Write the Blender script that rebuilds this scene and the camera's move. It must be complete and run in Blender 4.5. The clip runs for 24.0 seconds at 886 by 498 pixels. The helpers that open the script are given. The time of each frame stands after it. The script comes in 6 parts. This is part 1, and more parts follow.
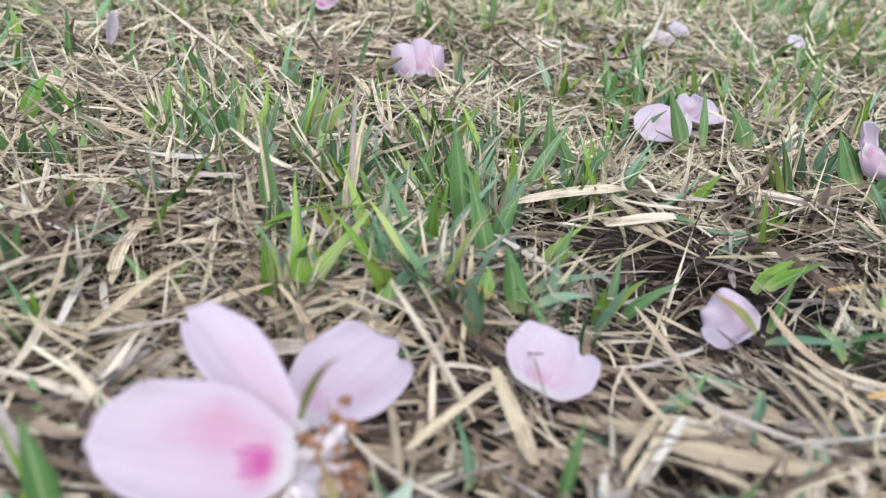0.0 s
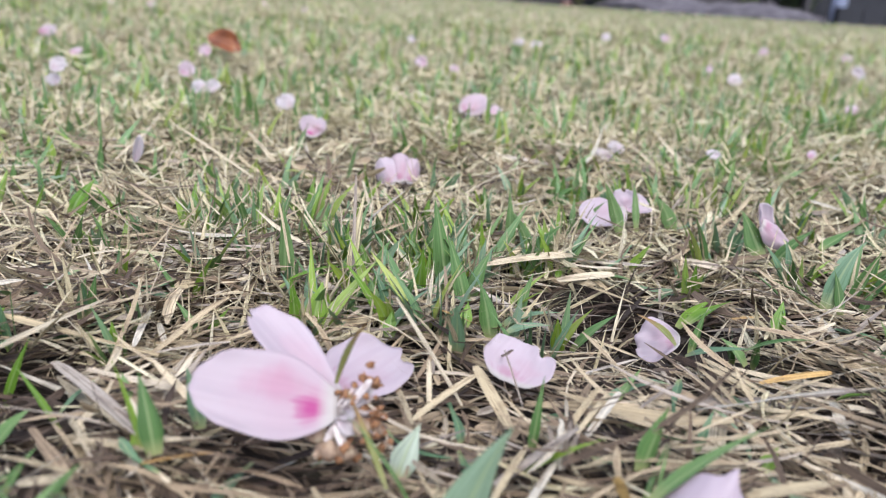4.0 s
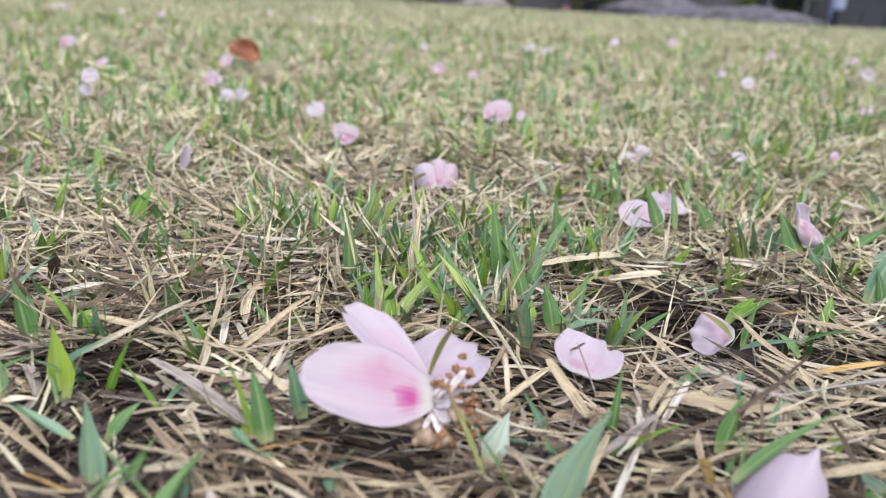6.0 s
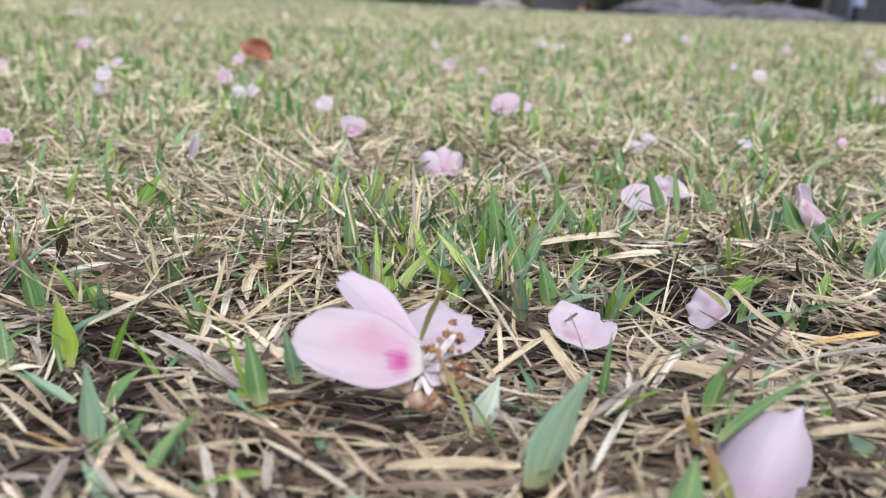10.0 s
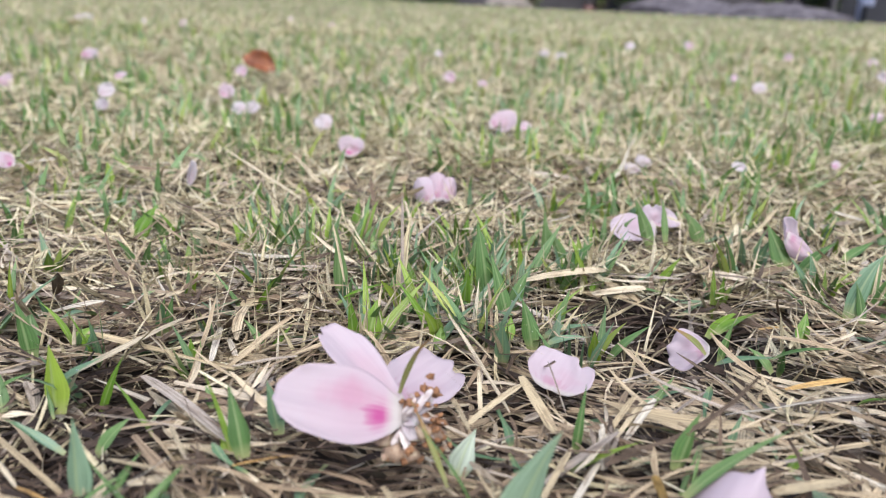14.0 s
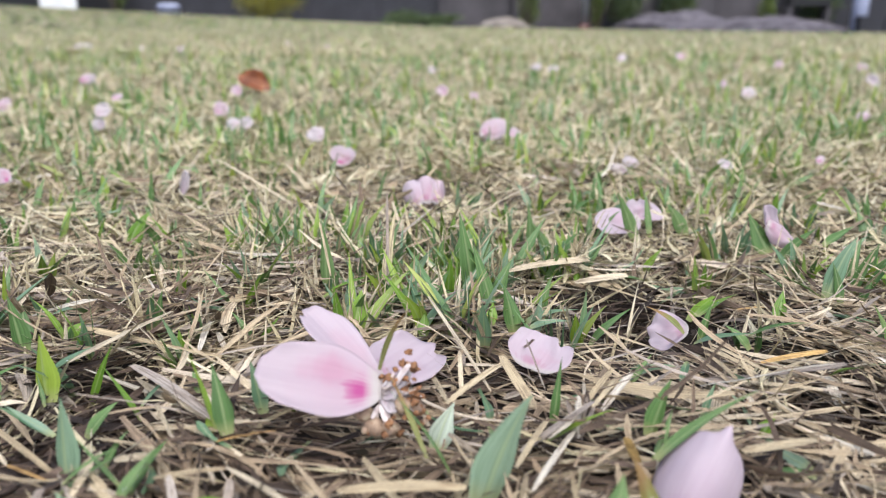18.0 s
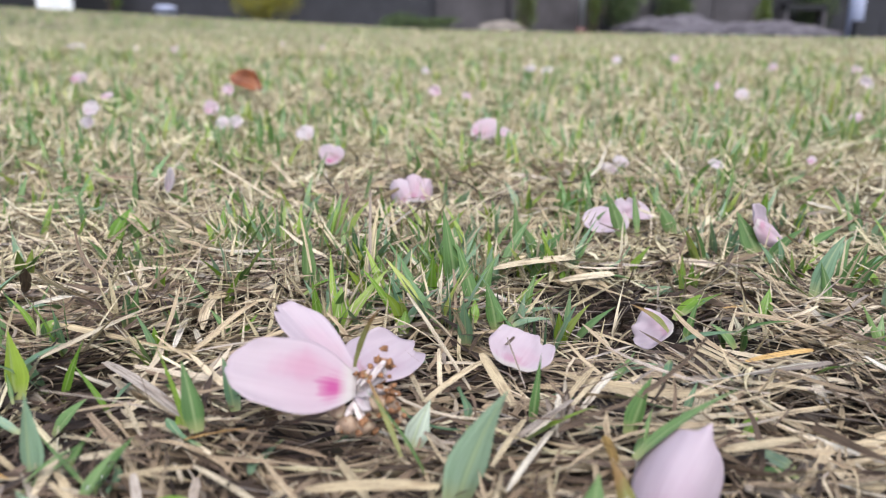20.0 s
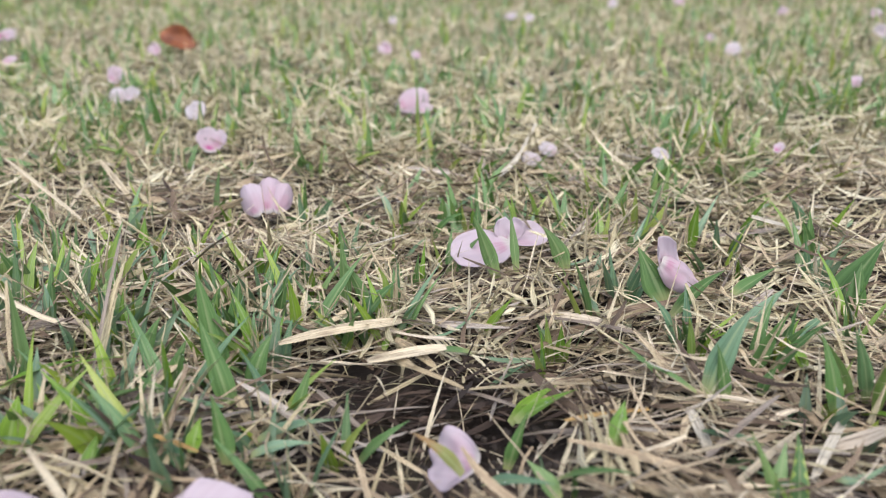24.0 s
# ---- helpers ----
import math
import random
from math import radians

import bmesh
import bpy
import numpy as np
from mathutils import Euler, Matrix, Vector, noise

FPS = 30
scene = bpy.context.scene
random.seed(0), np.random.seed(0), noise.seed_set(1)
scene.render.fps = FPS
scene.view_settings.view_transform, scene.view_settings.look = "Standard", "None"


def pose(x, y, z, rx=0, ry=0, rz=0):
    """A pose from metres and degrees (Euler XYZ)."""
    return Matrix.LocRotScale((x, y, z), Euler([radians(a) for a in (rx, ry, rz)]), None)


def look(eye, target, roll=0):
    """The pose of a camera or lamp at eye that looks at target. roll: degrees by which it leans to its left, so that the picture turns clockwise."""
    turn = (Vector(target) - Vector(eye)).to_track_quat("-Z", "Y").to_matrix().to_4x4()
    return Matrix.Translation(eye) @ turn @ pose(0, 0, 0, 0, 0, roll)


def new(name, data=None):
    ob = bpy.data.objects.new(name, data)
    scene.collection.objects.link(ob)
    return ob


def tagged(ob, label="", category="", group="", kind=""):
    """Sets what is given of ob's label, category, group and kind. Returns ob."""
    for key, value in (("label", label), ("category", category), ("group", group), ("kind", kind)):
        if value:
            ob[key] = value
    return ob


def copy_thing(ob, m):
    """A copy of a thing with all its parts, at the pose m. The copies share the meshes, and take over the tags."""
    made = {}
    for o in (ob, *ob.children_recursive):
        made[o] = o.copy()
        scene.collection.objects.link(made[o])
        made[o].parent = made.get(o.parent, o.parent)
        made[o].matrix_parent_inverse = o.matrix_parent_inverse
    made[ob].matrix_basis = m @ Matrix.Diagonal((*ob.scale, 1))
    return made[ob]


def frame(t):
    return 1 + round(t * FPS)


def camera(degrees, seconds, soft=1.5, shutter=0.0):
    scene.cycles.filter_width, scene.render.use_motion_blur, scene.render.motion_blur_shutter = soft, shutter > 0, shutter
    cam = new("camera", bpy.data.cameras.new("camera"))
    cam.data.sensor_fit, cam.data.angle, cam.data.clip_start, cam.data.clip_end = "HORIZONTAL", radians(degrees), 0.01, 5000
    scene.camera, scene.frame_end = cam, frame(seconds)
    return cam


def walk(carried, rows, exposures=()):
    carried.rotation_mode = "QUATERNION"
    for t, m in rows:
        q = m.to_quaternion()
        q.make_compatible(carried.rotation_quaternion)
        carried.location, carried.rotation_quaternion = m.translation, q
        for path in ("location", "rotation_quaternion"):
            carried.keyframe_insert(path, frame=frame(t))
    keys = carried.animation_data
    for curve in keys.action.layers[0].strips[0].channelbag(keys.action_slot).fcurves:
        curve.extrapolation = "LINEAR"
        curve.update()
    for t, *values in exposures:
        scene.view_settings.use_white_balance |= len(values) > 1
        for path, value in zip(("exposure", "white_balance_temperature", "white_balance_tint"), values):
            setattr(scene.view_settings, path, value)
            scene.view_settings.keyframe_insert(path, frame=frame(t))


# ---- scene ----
cam = camera(60.2, 24.0, soft=1.1)
cam.data.dof.use_dof = True
cam.data.dof.focus_distance = 0.150
cam.data.dof.aperture_fstop = 21.5
PATH = [
    (0, (0.00317, 0.00568, 0.06199), (0.00686, 0.18060, -0.03492), 4.20),
    (0.5, (0.00259, 0.00537, 0.06342), (0.00545, 0.18437, -0.02575), 4.20),
    (1, (0.00239, -0.00171, 0.05958), (0.00522, 0.17784, -0.02847), 4.25),
    (1.5, (0.00182, -0.00703, 0.06185), (0.00464, 0.17449, -0.02208), 4.20),
    (2, (-0.00103, -0.01247, 0.06461), (0.00269, 0.17242, -0.01156), 4.27),
    (2.5, (0.00089, -0.01929, 0.06509), (0.00640, 0.16707, -0.00730), 3.93),
    (4.5, (-0.00172, -0.02911, 0.05935), (0.00940, 0.16100, -0.00178), 3.37),
    (5, (-0.01101, -0.03027, 0.06125), (-0.00022, 0.15993, 0.00035), 3.16),
    (5.5, (-0.00972, -0.03220, 0.06181), (0.00167, 0.15790, 0.00070), 3.09),
    (6, (-0.01230, -0.03421, 0.06067), (-0.00207, 0.15588, -0.00068), 2.80),
    (6.5, (-0.01508, -0.03632, 0.05736), (-0.00457, 0.15373, -0.00405), 2.73),
    (7, (-0.01455, -0.03709, 0.05450), (-0.00592, 0.15308, -0.00681), 2.44),
    (7.5, (-0.01399, -0.03706, 0.05367), (-0.00819, 0.15327, -0.00751), 1.88),
    (8, (-0.01469, -0.03730, 0.05370), (-0.00911, 0.15317, -0.00704), 1.80),
    (8.5, (-0.01352, -0.03748, 0.05274), (-0.00831, 0.15342, -0.00667), 1.73),
    (9, (-0.01275, -0.03683, 0.05376), (-0.00714, 0.15386, -0.00630), 1.71),
    (9.5, (-0.00986, -0.03814, 0.05267), (-0.00415, 0.15226, -0.00828), 1.77),
    (10, (-0.00843, -0.03786, 0.05675), (-0.00278, 0.15259, -0.00404), 1.93),
    (10.5, (-0.00586, -0.03735, 0.06022), (-0.00041, 0.15309, -0.00063), 1.97),
    (12.5, (-0.00654, -0.03826, 0.06211), (-0.00187, 0.15210, 0.00094), 1.92),
    (13, (-0.00357, -0.03818, 0.06453), (0.00086, 0.15217, 0.00332), 1.94),
    (13.5, (-0.00473, -0.03844, 0.06650), (-0.00060, 0.15185, 0.00506), 1.99),
    (14, (-0.00464, -0.03850, 0.06599), (-0.00066, 0.15181, 0.00464), 2.00),
    (14.5, (-0.00525, -0.03857, 0.06513), (-0.00147, 0.15174, 0.00375), 1.90),
    (15, (-0.00606, -0.03832, 0.06402), (-0.00244, 0.15202, 0.00272), 1.81),
    (15.5, (-0.00577, -0.03873, 0.06208), (-0.00248, 0.15161, 0.00075), 1.67),
    (16, (-0.00345, -0.03920, 0.06182), (-0.00002, 0.15136, 0.00120), 1.55),
    (16.5, (-0.00372, -0.03963, 0.06253), (-0.00057, 0.15143, 0.00347), 1.38),
    (17, (-0.00252, -0.04094, 0.06279), (0.00050, 0.15067, 0.00556), 1.29),
    (17.5, (-0.00056, -0.04283, 0.06237), (0.00205, 0.14900, 0.00587), 0.88),
    (18, (-0.00033, -0.04387, 0.06110), (0.00268, 0.14808, 0.00500), 0.30),
    (18.5, (0.00143, -0.04475, 0.05878), (0.00592, 0.14719, 0.00277), 0.24),
    (19, (0.00257, -0.04331, 0.05963), (0.00681, 0.14880, 0.00417), 0.35),
    (19.5, (0.00277, -0.04256, 0.05954), (0.00698, 0.14954, 0.00404), 0.49),
    (21.5, (0.00164, -0.03892, 0.05852), (0.00404, 0.15340, 0.00368), 0.99),
    (22, (0.00640, -0.03775, 0.06019), (0.00835, 0.15456, 0.00530), 1.21),
    (22.5, (0.00699, -0.03583, 0.06429), (0.00865, 0.15562, 0.00644), 1.23),
    (23, (0.01311, -0.02742, 0.06798), (0.01398, 0.16291, 0.00653), 1.17),
    (23.5, (0.02586, -0.00762, 0.06817), (0.02521, 0.18043, 0.00007), 0.20),
    (24, (0.04624, 0.00845, 0.06688), (0.04393, 0.19572, -0.00329), -0.15),
]
walk(cam, [(t, look(eye, target, roll)) for t, eye, target, roll in PATH], [(0.0, 0.90, 5950, 10), (2.5, 0.90, 6080, 10), (5.0, 0.90, 6250, 10), (10.5, 0.90, 6300, 10), (13.0, 0.90, 6400, 10), (22.5, 0.90, 6450, 10), (23.0, 0.88, 6450, 10), (24.0, 0.78, 6450, 10)])

# ---- light: an overcast sky, with a wide weak sun behind thin cloud ----
SUN_HIGH, SUN_ROUND = radians(60), radians(168)
world = bpy.data.worlds.new("overcast_sky")
scene.world = world
world.use_nodes = True
sky = world.node_tree.nodes.new("ShaderNodeTexSky")
sky.sky_type, sky.sun_disc = "NISHITA", False
sky.sun_elevation, sky.sun_rotation = SUN_HIGH, SUN_ROUND
sky.air_density, sky.dust_density, sky.ozone_density = 1.0, 2.0, 1.5
world.node_tree.links.new(sky.outputs[0], world.node_tree.nodes["Background"].inputs[0])
world.node_tree.nodes["Background"].inputs[1].default_value = 0.11
sun = new("sun", bpy.data.lights.new("sun", "SUN"))
sun.data.energy, sun.data.angle, sun.data.color = 2.5, radians(85), (1.0, 0.955, 0.92)
sun.matrix_world = look((0, 0, 5), (-5 * math.sin(SUN_ROUND) / math.tan(SUN_HIGH), -5 * math.cos(SUN_ROUND) / math.tan(SUN_HIGH), 0))


# ---- materials ----
def fresh(name):
    m = bpy.data.materials.new(name)
    m.use_nodes = True
    t = m.node_tree
    return m, t, t.nodes["Principled BSDF"], t.nodes["Material Output"]


def add(t, kind, links=(), **values):
    """A node, with its named inputs linked or set, and its attributes set."""
    n = t.nodes.new(kind)
    if "operation" in values:
        n.operation = values.pop("operation")
    if "blend_type" in values:
        n.data_type, n.blend_type = "RGBA", values.pop("blend_type")
    for key, value in links:
        sock = n.inputs[key]
        if isinstance(value, bpy.types.NodeSocket):
            t.links.new(value, sock)
        else:
            sock.default_value = value
    return n


def mixed(t, fac, a, b, how="MIX"):
    n = add(t, "ShaderNodeMix", blend_type=how)
    for k, v in ((0, fac), (6, a), (7, b)):
        if isinstance(v, bpy.types.NodeSocket):
            t.links.new(v, n.inputs[k])
        else:
            n.inputs[k].default_value = v if k == 0 else (*v, 1)
    return n.outputs[2]


def ramp(t, fac, stops, constant=False):
    n = t.nodes.new("ShaderNodeValToRGB")
    t.links.new(fac, n.inputs[0])
    if constant:
        n.color_ramp.interpolation = "CONSTANT"
    e = n.color_ramp.elements
    while len(e) < len(stops):
        e.new(0.5)
    for k, (at, c) in zip(e, stops):
        k.position, k.color = at, (*c, 1)
    return n.outputs[0]


def any_random(t):
    """One random number for each piece, whether it is an island of a mesh or an object."""
    a = t.nodes.new("ShaderNodeNewGeometry").outputs["Random Per Island"]
    b = t.nodes.new("ShaderNodeObjectInfo").outputs["Random"]
    s = add(t, "ShaderNodeMath", [(0, a), (1, b)], operation="ADD").outputs[0]
    return add(t, "ShaderNodeMath", [(0, s), (1, 1.0)], operation="MODULO").outputs[0]


def stripes(t, along, across, r):
    """Fine fibres that run along a blade, and blotches."""
    uv = t.nodes.new("ShaderNodeUVMap").outputs[0]
    shift = add(t, "ShaderNodeCombineXYZ", [(0, r), (1, r), (2, r)]).outputs[0]
    moved = add(t, "ShaderNodeVectorMath", [(0, shift), (1, (37.0, 91.0, 53.0))], operation="MULTIPLY").outputs[0]
    both = add(t, "ShaderNodeVectorMath", [(0, uv), (1, moved)], operation="ADD").outputs[0]
    wide = add(t, "ShaderNodeVectorMath", [(0, both), (1, (along, across, 1.0))], operation="MULTIPLY").outputs[0]
    fine = add(t, "ShaderNodeTexNoise", [("Vector", wide), ("Scale", 1.0), ("Detail", 3.0)]).outputs[0]
    blot = add(t, "ShaderNodeVectorMath", [(0, both), (1, (4.0, 1.2, 1.0))], operation="MULTIPLY").outputs[0]
    spots = add(t, "ShaderNodeTexNoise", [("Vector", blot), ("Scale", 1.0), ("Detail", 4.0)]).outputs[0]
    return uv, fine, spots


def thin_leaf(t, m, bsdf, out, colour, through_light, share):
    """Lets some of the light pass through a thin blade or petal."""
    t.links.new(colour, bsdf.inputs["Base Color"])
    tr = t.nodes.new("ShaderNodeBsdfTranslucent")
    t.links.new(through_light, tr.inputs[0])
    mx = t.nodes.new("ShaderNodeMixShader")
    mx.inputs[0].default_value = share
    t.links.new(bsdf.outputs[0], mx.inputs[1])
    t.links.new(tr.outputs[0], mx.inputs[2])
    t.links.new(mx.outputs[0], out.inputs[0])
    return m


def straw_material(name, tones, gloss=0.6):
    m, t, b, o = fresh(name)
    r = any_random(t)
    _, fine, spots = stripes(t, 2.0, 15.0, r)
    base = ramp(t, r, tones)
    streak = ramp(t, fine, [(0.36, (0.3, 0.26, 0.23)), (0.48, (0.9, 0.89, 0.88)), (0.64, (1.35, 1.31, 1.22))])
    c = mixed(t, 0.85, base, streak, "MULTIPLY")
    stain = ramp(t, spots, [(0.3, (0.42, 0.36, 0.32)), (0.48, (1, 1, 1))])
    c = mixed(t, 0.7, c, stain, "MULTIPLY")
    b.inputs["Roughness"].default_value = gloss
    b.inputs["Specular IOR Level"].default_value = 0.35
    bump = add(t, "ShaderNodeBump", [("Height", fine), ("Strength", 0.5), ("Distance", 0.0003)])
    t.links.new(bump.outputs[0], b.inputs["Normal"])
    return thin_leaf(t, m, b, o, c, c, 0.06)


def blade_material(name, tones, tip=(0.4, 0.35, 0.16), tip_from=0.8):
    m, t, b, o = fresh(name)
    r = any_random(t)
    uv, fine, spots = stripes(t, 1.0, 14.0, r)
    base = ramp(t, r, tones)
    veins = ramp(t, fine, [(0.35, (0.66, 0.7, 0.62)), (0.62, (1.2, 1.18, 1.15))])
    c = mixed(t, 0.8, base, veins, "MULTIPLY")
    sep = add(t, "ShaderNodeSeparateXYZ", [(0, uv)])
    u = sep.outputs[0]
    off = add(t, "ShaderNodeMath", [(0, sep.outputs[1]), (1, 0.5)], operation="SUBTRACT").outputs[0]
    off = add(t, "ShaderNodeMath", [(0, off)], operation="ABSOLUTE").outputs[0]
    rib = ramp(t, off, [(0.02, (0.45, 0.45, 0.45)), (0.1, (0, 0, 0))])
    c = mixed(t, rib, c, (0.4, 0.47, 0.24))
    ragged = add(t, "ShaderNodeMath", [(0, spots), (1, 0.5)], operation="MULTIPLY").outputs[0]
    here = add(t, "ShaderNodeMath", [(0, u), (1, ragged)], operation="ADD").outputs[0]
    dry = ramp(t, here, [(tip_from + 0.2, (0, 0, 0)), (tip_from + 0.42, (1, 1, 1))])
    c = mixed(t, dry, c, tip)
    pale = ramp(t, u, [(0.0, (0.75, 0.75, 0.75)), (0.22, (0, 0, 0))])
    c = mixed(t, pale, c, (0.42, 0.42, 0.2))
    rough = ramp(t, spots, [(0.35, (0.28, 0.28, 0.28)), (0.65, (0.5, 0.5, 0.5))])
    t.links.new(rough, b.inputs["Roughness"])
    bump = add(t, "ShaderNodeBump", [("Height", fine), ("Strength", 0.35), ("Distance", 0.0002)])
    t.links.new(bump.outputs[0], b.inputs["Normal"])
    glow = mixed(t, 1.0, c, (1.25, 1.3, 0.55), "MULTIPLY")
    return thin_leaf(t, m, b, o, c, glow, 0.32)


def petal_material(name, pale, blush, deep, share=0.5):
    """Pale at the rim, blushed along the middle and deep pink near the foot, which is nearly white."""
    m, t, b, o = fresh(name)
    r = any_random(t)
    uv, fine, spots = stripes(t, 1.3, 16.0, r)
    sep = add(t, "ShaderNodeSeparateXYZ", [(0, uv)])
    u, v = sep.outputs[0], sep.outputs[1]
    def spot(cu, cv, su, sv, ragged, source):
        """How far a place lies from a middle on the petal, in units of the spot's half length and half width."""
        du = add(t, "ShaderNodeMath", [(0, u), (1, cu)], operation="SUBTRACT").outputs[0]
        dv = add(t, "ShaderNodeMath", [(0, v), (1, cv)], operation="SUBTRACT").outputs[0]
        du = add(t, "ShaderNodeMath", [(0, du), (1, 1 / su)], operation="MULTIPLY").outputs[0]
        dv = add(t, "ShaderNodeMath", [(0, dv), (1, 1 / sv)], operation="MULTIPLY").outputs[0]
        flat = add(t, "ShaderNodeCombineXYZ", [(0, du), (1, dv)]).outputs[0]
        d = add(t, "ShaderNodeVectorMath", [(0, flat)], operation="LENGTH").outputs["Value"]
        w = add(t, "ShaderNodeMath", [(0, source), (1, 0.5)], operation="SUBTRACT").outputs[0]
        w = add(t, "ShaderNodeMath", [(0, w), (1, ragged)], operation="MULTIPLY").outputs[0]
        return add(t, "ShaderNodeMath", [(0, d), (1, w)], operation="ADD").outputs[0]

    near = ramp(t, spot(0.38, 0.66, 0.34, 0.26, 1.5, spots), [(0.3, (0.9, 0.9, 0.9)), (1.3, (0, 0, 0))])
    all_over = ramp(t, spot(0.2, 0.5, 0.62, 0.62, 0.8, spots), [(0.3, (0.4, 0.4, 0.4)), (1.2, (0, 0, 0))])
    c = mixed(t, near, pale, blush)
    c = mixed(t, all_over, c, blush)
    dark = ramp(t, spot(0.18, 0.42, 0.15, 0.28, 1.6, fine), [(0.2, (0.95, 0.95, 0.95)), (0.7, (0.5, 0.5, 0.5)), (1.5, (0, 0, 0))])
    c = mixed(t, dark, c, deep)
    foot = ramp(t, u, [(0.06, (1, 1, 1)), (0.15, (0, 0, 0))])
    c = mixed(t, foot, c, (0.66, 0.62, 0.6))
    veins = ramp(t, fine, [(0.35, (0.97, 0.955, 0.965)), (0.6, (1.01, 1.01, 1.01))])
    c = mixed(t, 1.0, c, veins, "MULTIPLY")
    b.inputs["Roughness"].default_value = 0.55
    b.inputs["Specular IOR Level"].default_value = 0.3
    bump = add(t, "ShaderNodeBump", [("Height", fine), ("Strength", 0.12), ("Distance", 0.0002)])
    t.links.new(bump.outputs[0], b.inputs["Normal"])
    return thin_leaf(t, m, b, o, c, c, share)


def mottled(name, tones, scale, rough=0.85, bump_by=0.0, metal=0.0):
    """A plain rough surface with stains at two scales, in metres."""
    m, t, b, o = fresh(name)
    at = t.nodes.new("ShaderNodeNewGeometry").outputs["Position"]
    big = add(t, "ShaderNodeTexNoise", [("Vector", at), ("Scale", scale), ("Detail", 5.0)]).outputs[0]
    small = add(t, "ShaderNodeTexNoise", [("Vector", at), ("Scale", scale * 9), ("Detail", 3.0)]).outputs[0]
    c = ramp(t, big, tones)
    c = mixed(t, 0.5, c, ramp(t, small, [(0.3, (0.55, 0.55, 0.55)), (0.65, (1.15, 1.15, 1.15))]), "MULTIPLY")
    t.links.new(c, b.inputs["Base Color"])
    b.inputs["Roughness"].default_value, b.inputs["Metallic"].default_value = rough, metal
    if bump_by:
        n = add(t, "ShaderNodeBump", [("Height", small), ("Strength", 0.6), ("Distance", bump_by)])
        t.links.new(n.outputs[0], b.inputs["Normal"])
    return m


STRAW = straw_material("dry_straw", [(0.0, (0.06, 0.041, 0.031)), (0.2, (0.19, 0.138, 0.097)), (0.42, (0.4, 0.315, 0.215)), (0.7, (0.54, 0.45, 0.305)), (0.88, (0.66, 0.58, 0.445)), (1.0, (0.4, 0.345, 0.3))])
PALE_STRAW = straw_material("pale_straw", [(0.0, (0.45, 0.39, 0.24)), (0.5, (0.58, 0.51, 0.345)), (1.0, (0.64, 0.585, 0.45))])
BROWN_STRAW = straw_material("decayed_straw", [(0.0, (0.04, 0.027, 0.02)), (0.5, (0.135, 0.094, 0.066)), (1.0, (0.3, 0.225, 0.153))])
LAWN_STRAW = straw_material("lawn_straw", [(0.0, (0.35, 0.3, 0.185)), (0.3, (0.52, 0.465, 0.3)), (0.7, (0.64, 0.585, 0.395)), (1.0, (0.7, 0.66, 0.5))])
AGED_STRAW = straw_material("aged_straw", [(0.0, (0.36, 0.29, 0.185)), (0.5, (0.5, 0.42, 0.28)), (1.0, (0.58, 0.51, 0.385))])
# decayed brown, deepened to near black so the colour carries the crevices' shade
ROTTEN_SHADE = straw_material("shaded_rotten_straw", [(0.0, (0.02, 0.013, 0.011)), (0.6, (0.07, 0.048, 0.037)), (1.0, (0.16, 0.115, 0.088))])
GREY_STRAW = straw_material("weathered_straw", [(0.0, (0.2, 0.165, 0.135)), (0.5, (0.33, 0.28, 0.24)), (1.0, (0.48, 0.43, 0.38))])
BLADE = blade_material("green_blade", [(0.0, (0.085, 0.18, 0.055)), (0.35, (0.145, 0.27, 0.095)), (0.6, (0.2, 0.325, 0.175)), (0.8, (0.26, 0.38, 0.09)), (1.0, (0.38, 0.44, 0.11))], tip_from=0.82)
GREEN_BLADE = blade_material("deep_green_blade", [(0.0, (0.085, 0.175, 0.05)), (0.5, (0.13, 0.245, 0.08)), (1.0, (0.19, 0.3, 0.12))], tip_from=0.86)
BLUE_BLADE = blade_material("bluish_blade", [(0.0, (0.1, 0.2, 0.105)), (0.5, (0.18, 0.3, 0.19)), (1.0, (0.28, 0.39, 0.29))], tip_from=0.85)
LIME_BLADE = blade_material("young_blade", [(0.0, (0.13, 0.26, 0.03)), (0.5, (0.2, 0.345, 0.04)), (1.0, (0.32, 0.41, 0.06))], tip_from=0.85)
THATCH_SOIL = mottled("thatch_soil", [(0.3, (0.012, 0.008, 0.0065)), (0.5, (0.03, 0.021, 0.016)), (0.65, (0.08, 0.066, 0.042)), (0.8, (0.17, 0.145, 0.095))], 60.0, 0.95, 0.001)
PETAL = petal_material("pink_petal", (0.645, 0.555, 0.605), (0.625, 0.385, 0.49), (0.56, 0.1, 0.33))
WHITE_PETAL = petal_material("white_petal", (0.67, 0.62, 0.64), (0.65, 0.56, 0.6), (0.62, 0.48, 0.54))
WHITE_PINK_PETAL = petal_material("whitish_pink_petal", (0.67, 0.585, 0.64), (0.655, 0.515, 0.585), (0.61, 0.39, 0.49))
SHELL_PETAL = petal_material("shell_petal", (0.65, 0.56, 0.625), (0.63, 0.52, 0.595), (0.62, 0.49, 0.575))
PALE_PETAL = petal_material("pale_petal", (0.655, 0.545, 0.6), (0.64, 0.455, 0.535), (0.6, 0.34, 0.45))


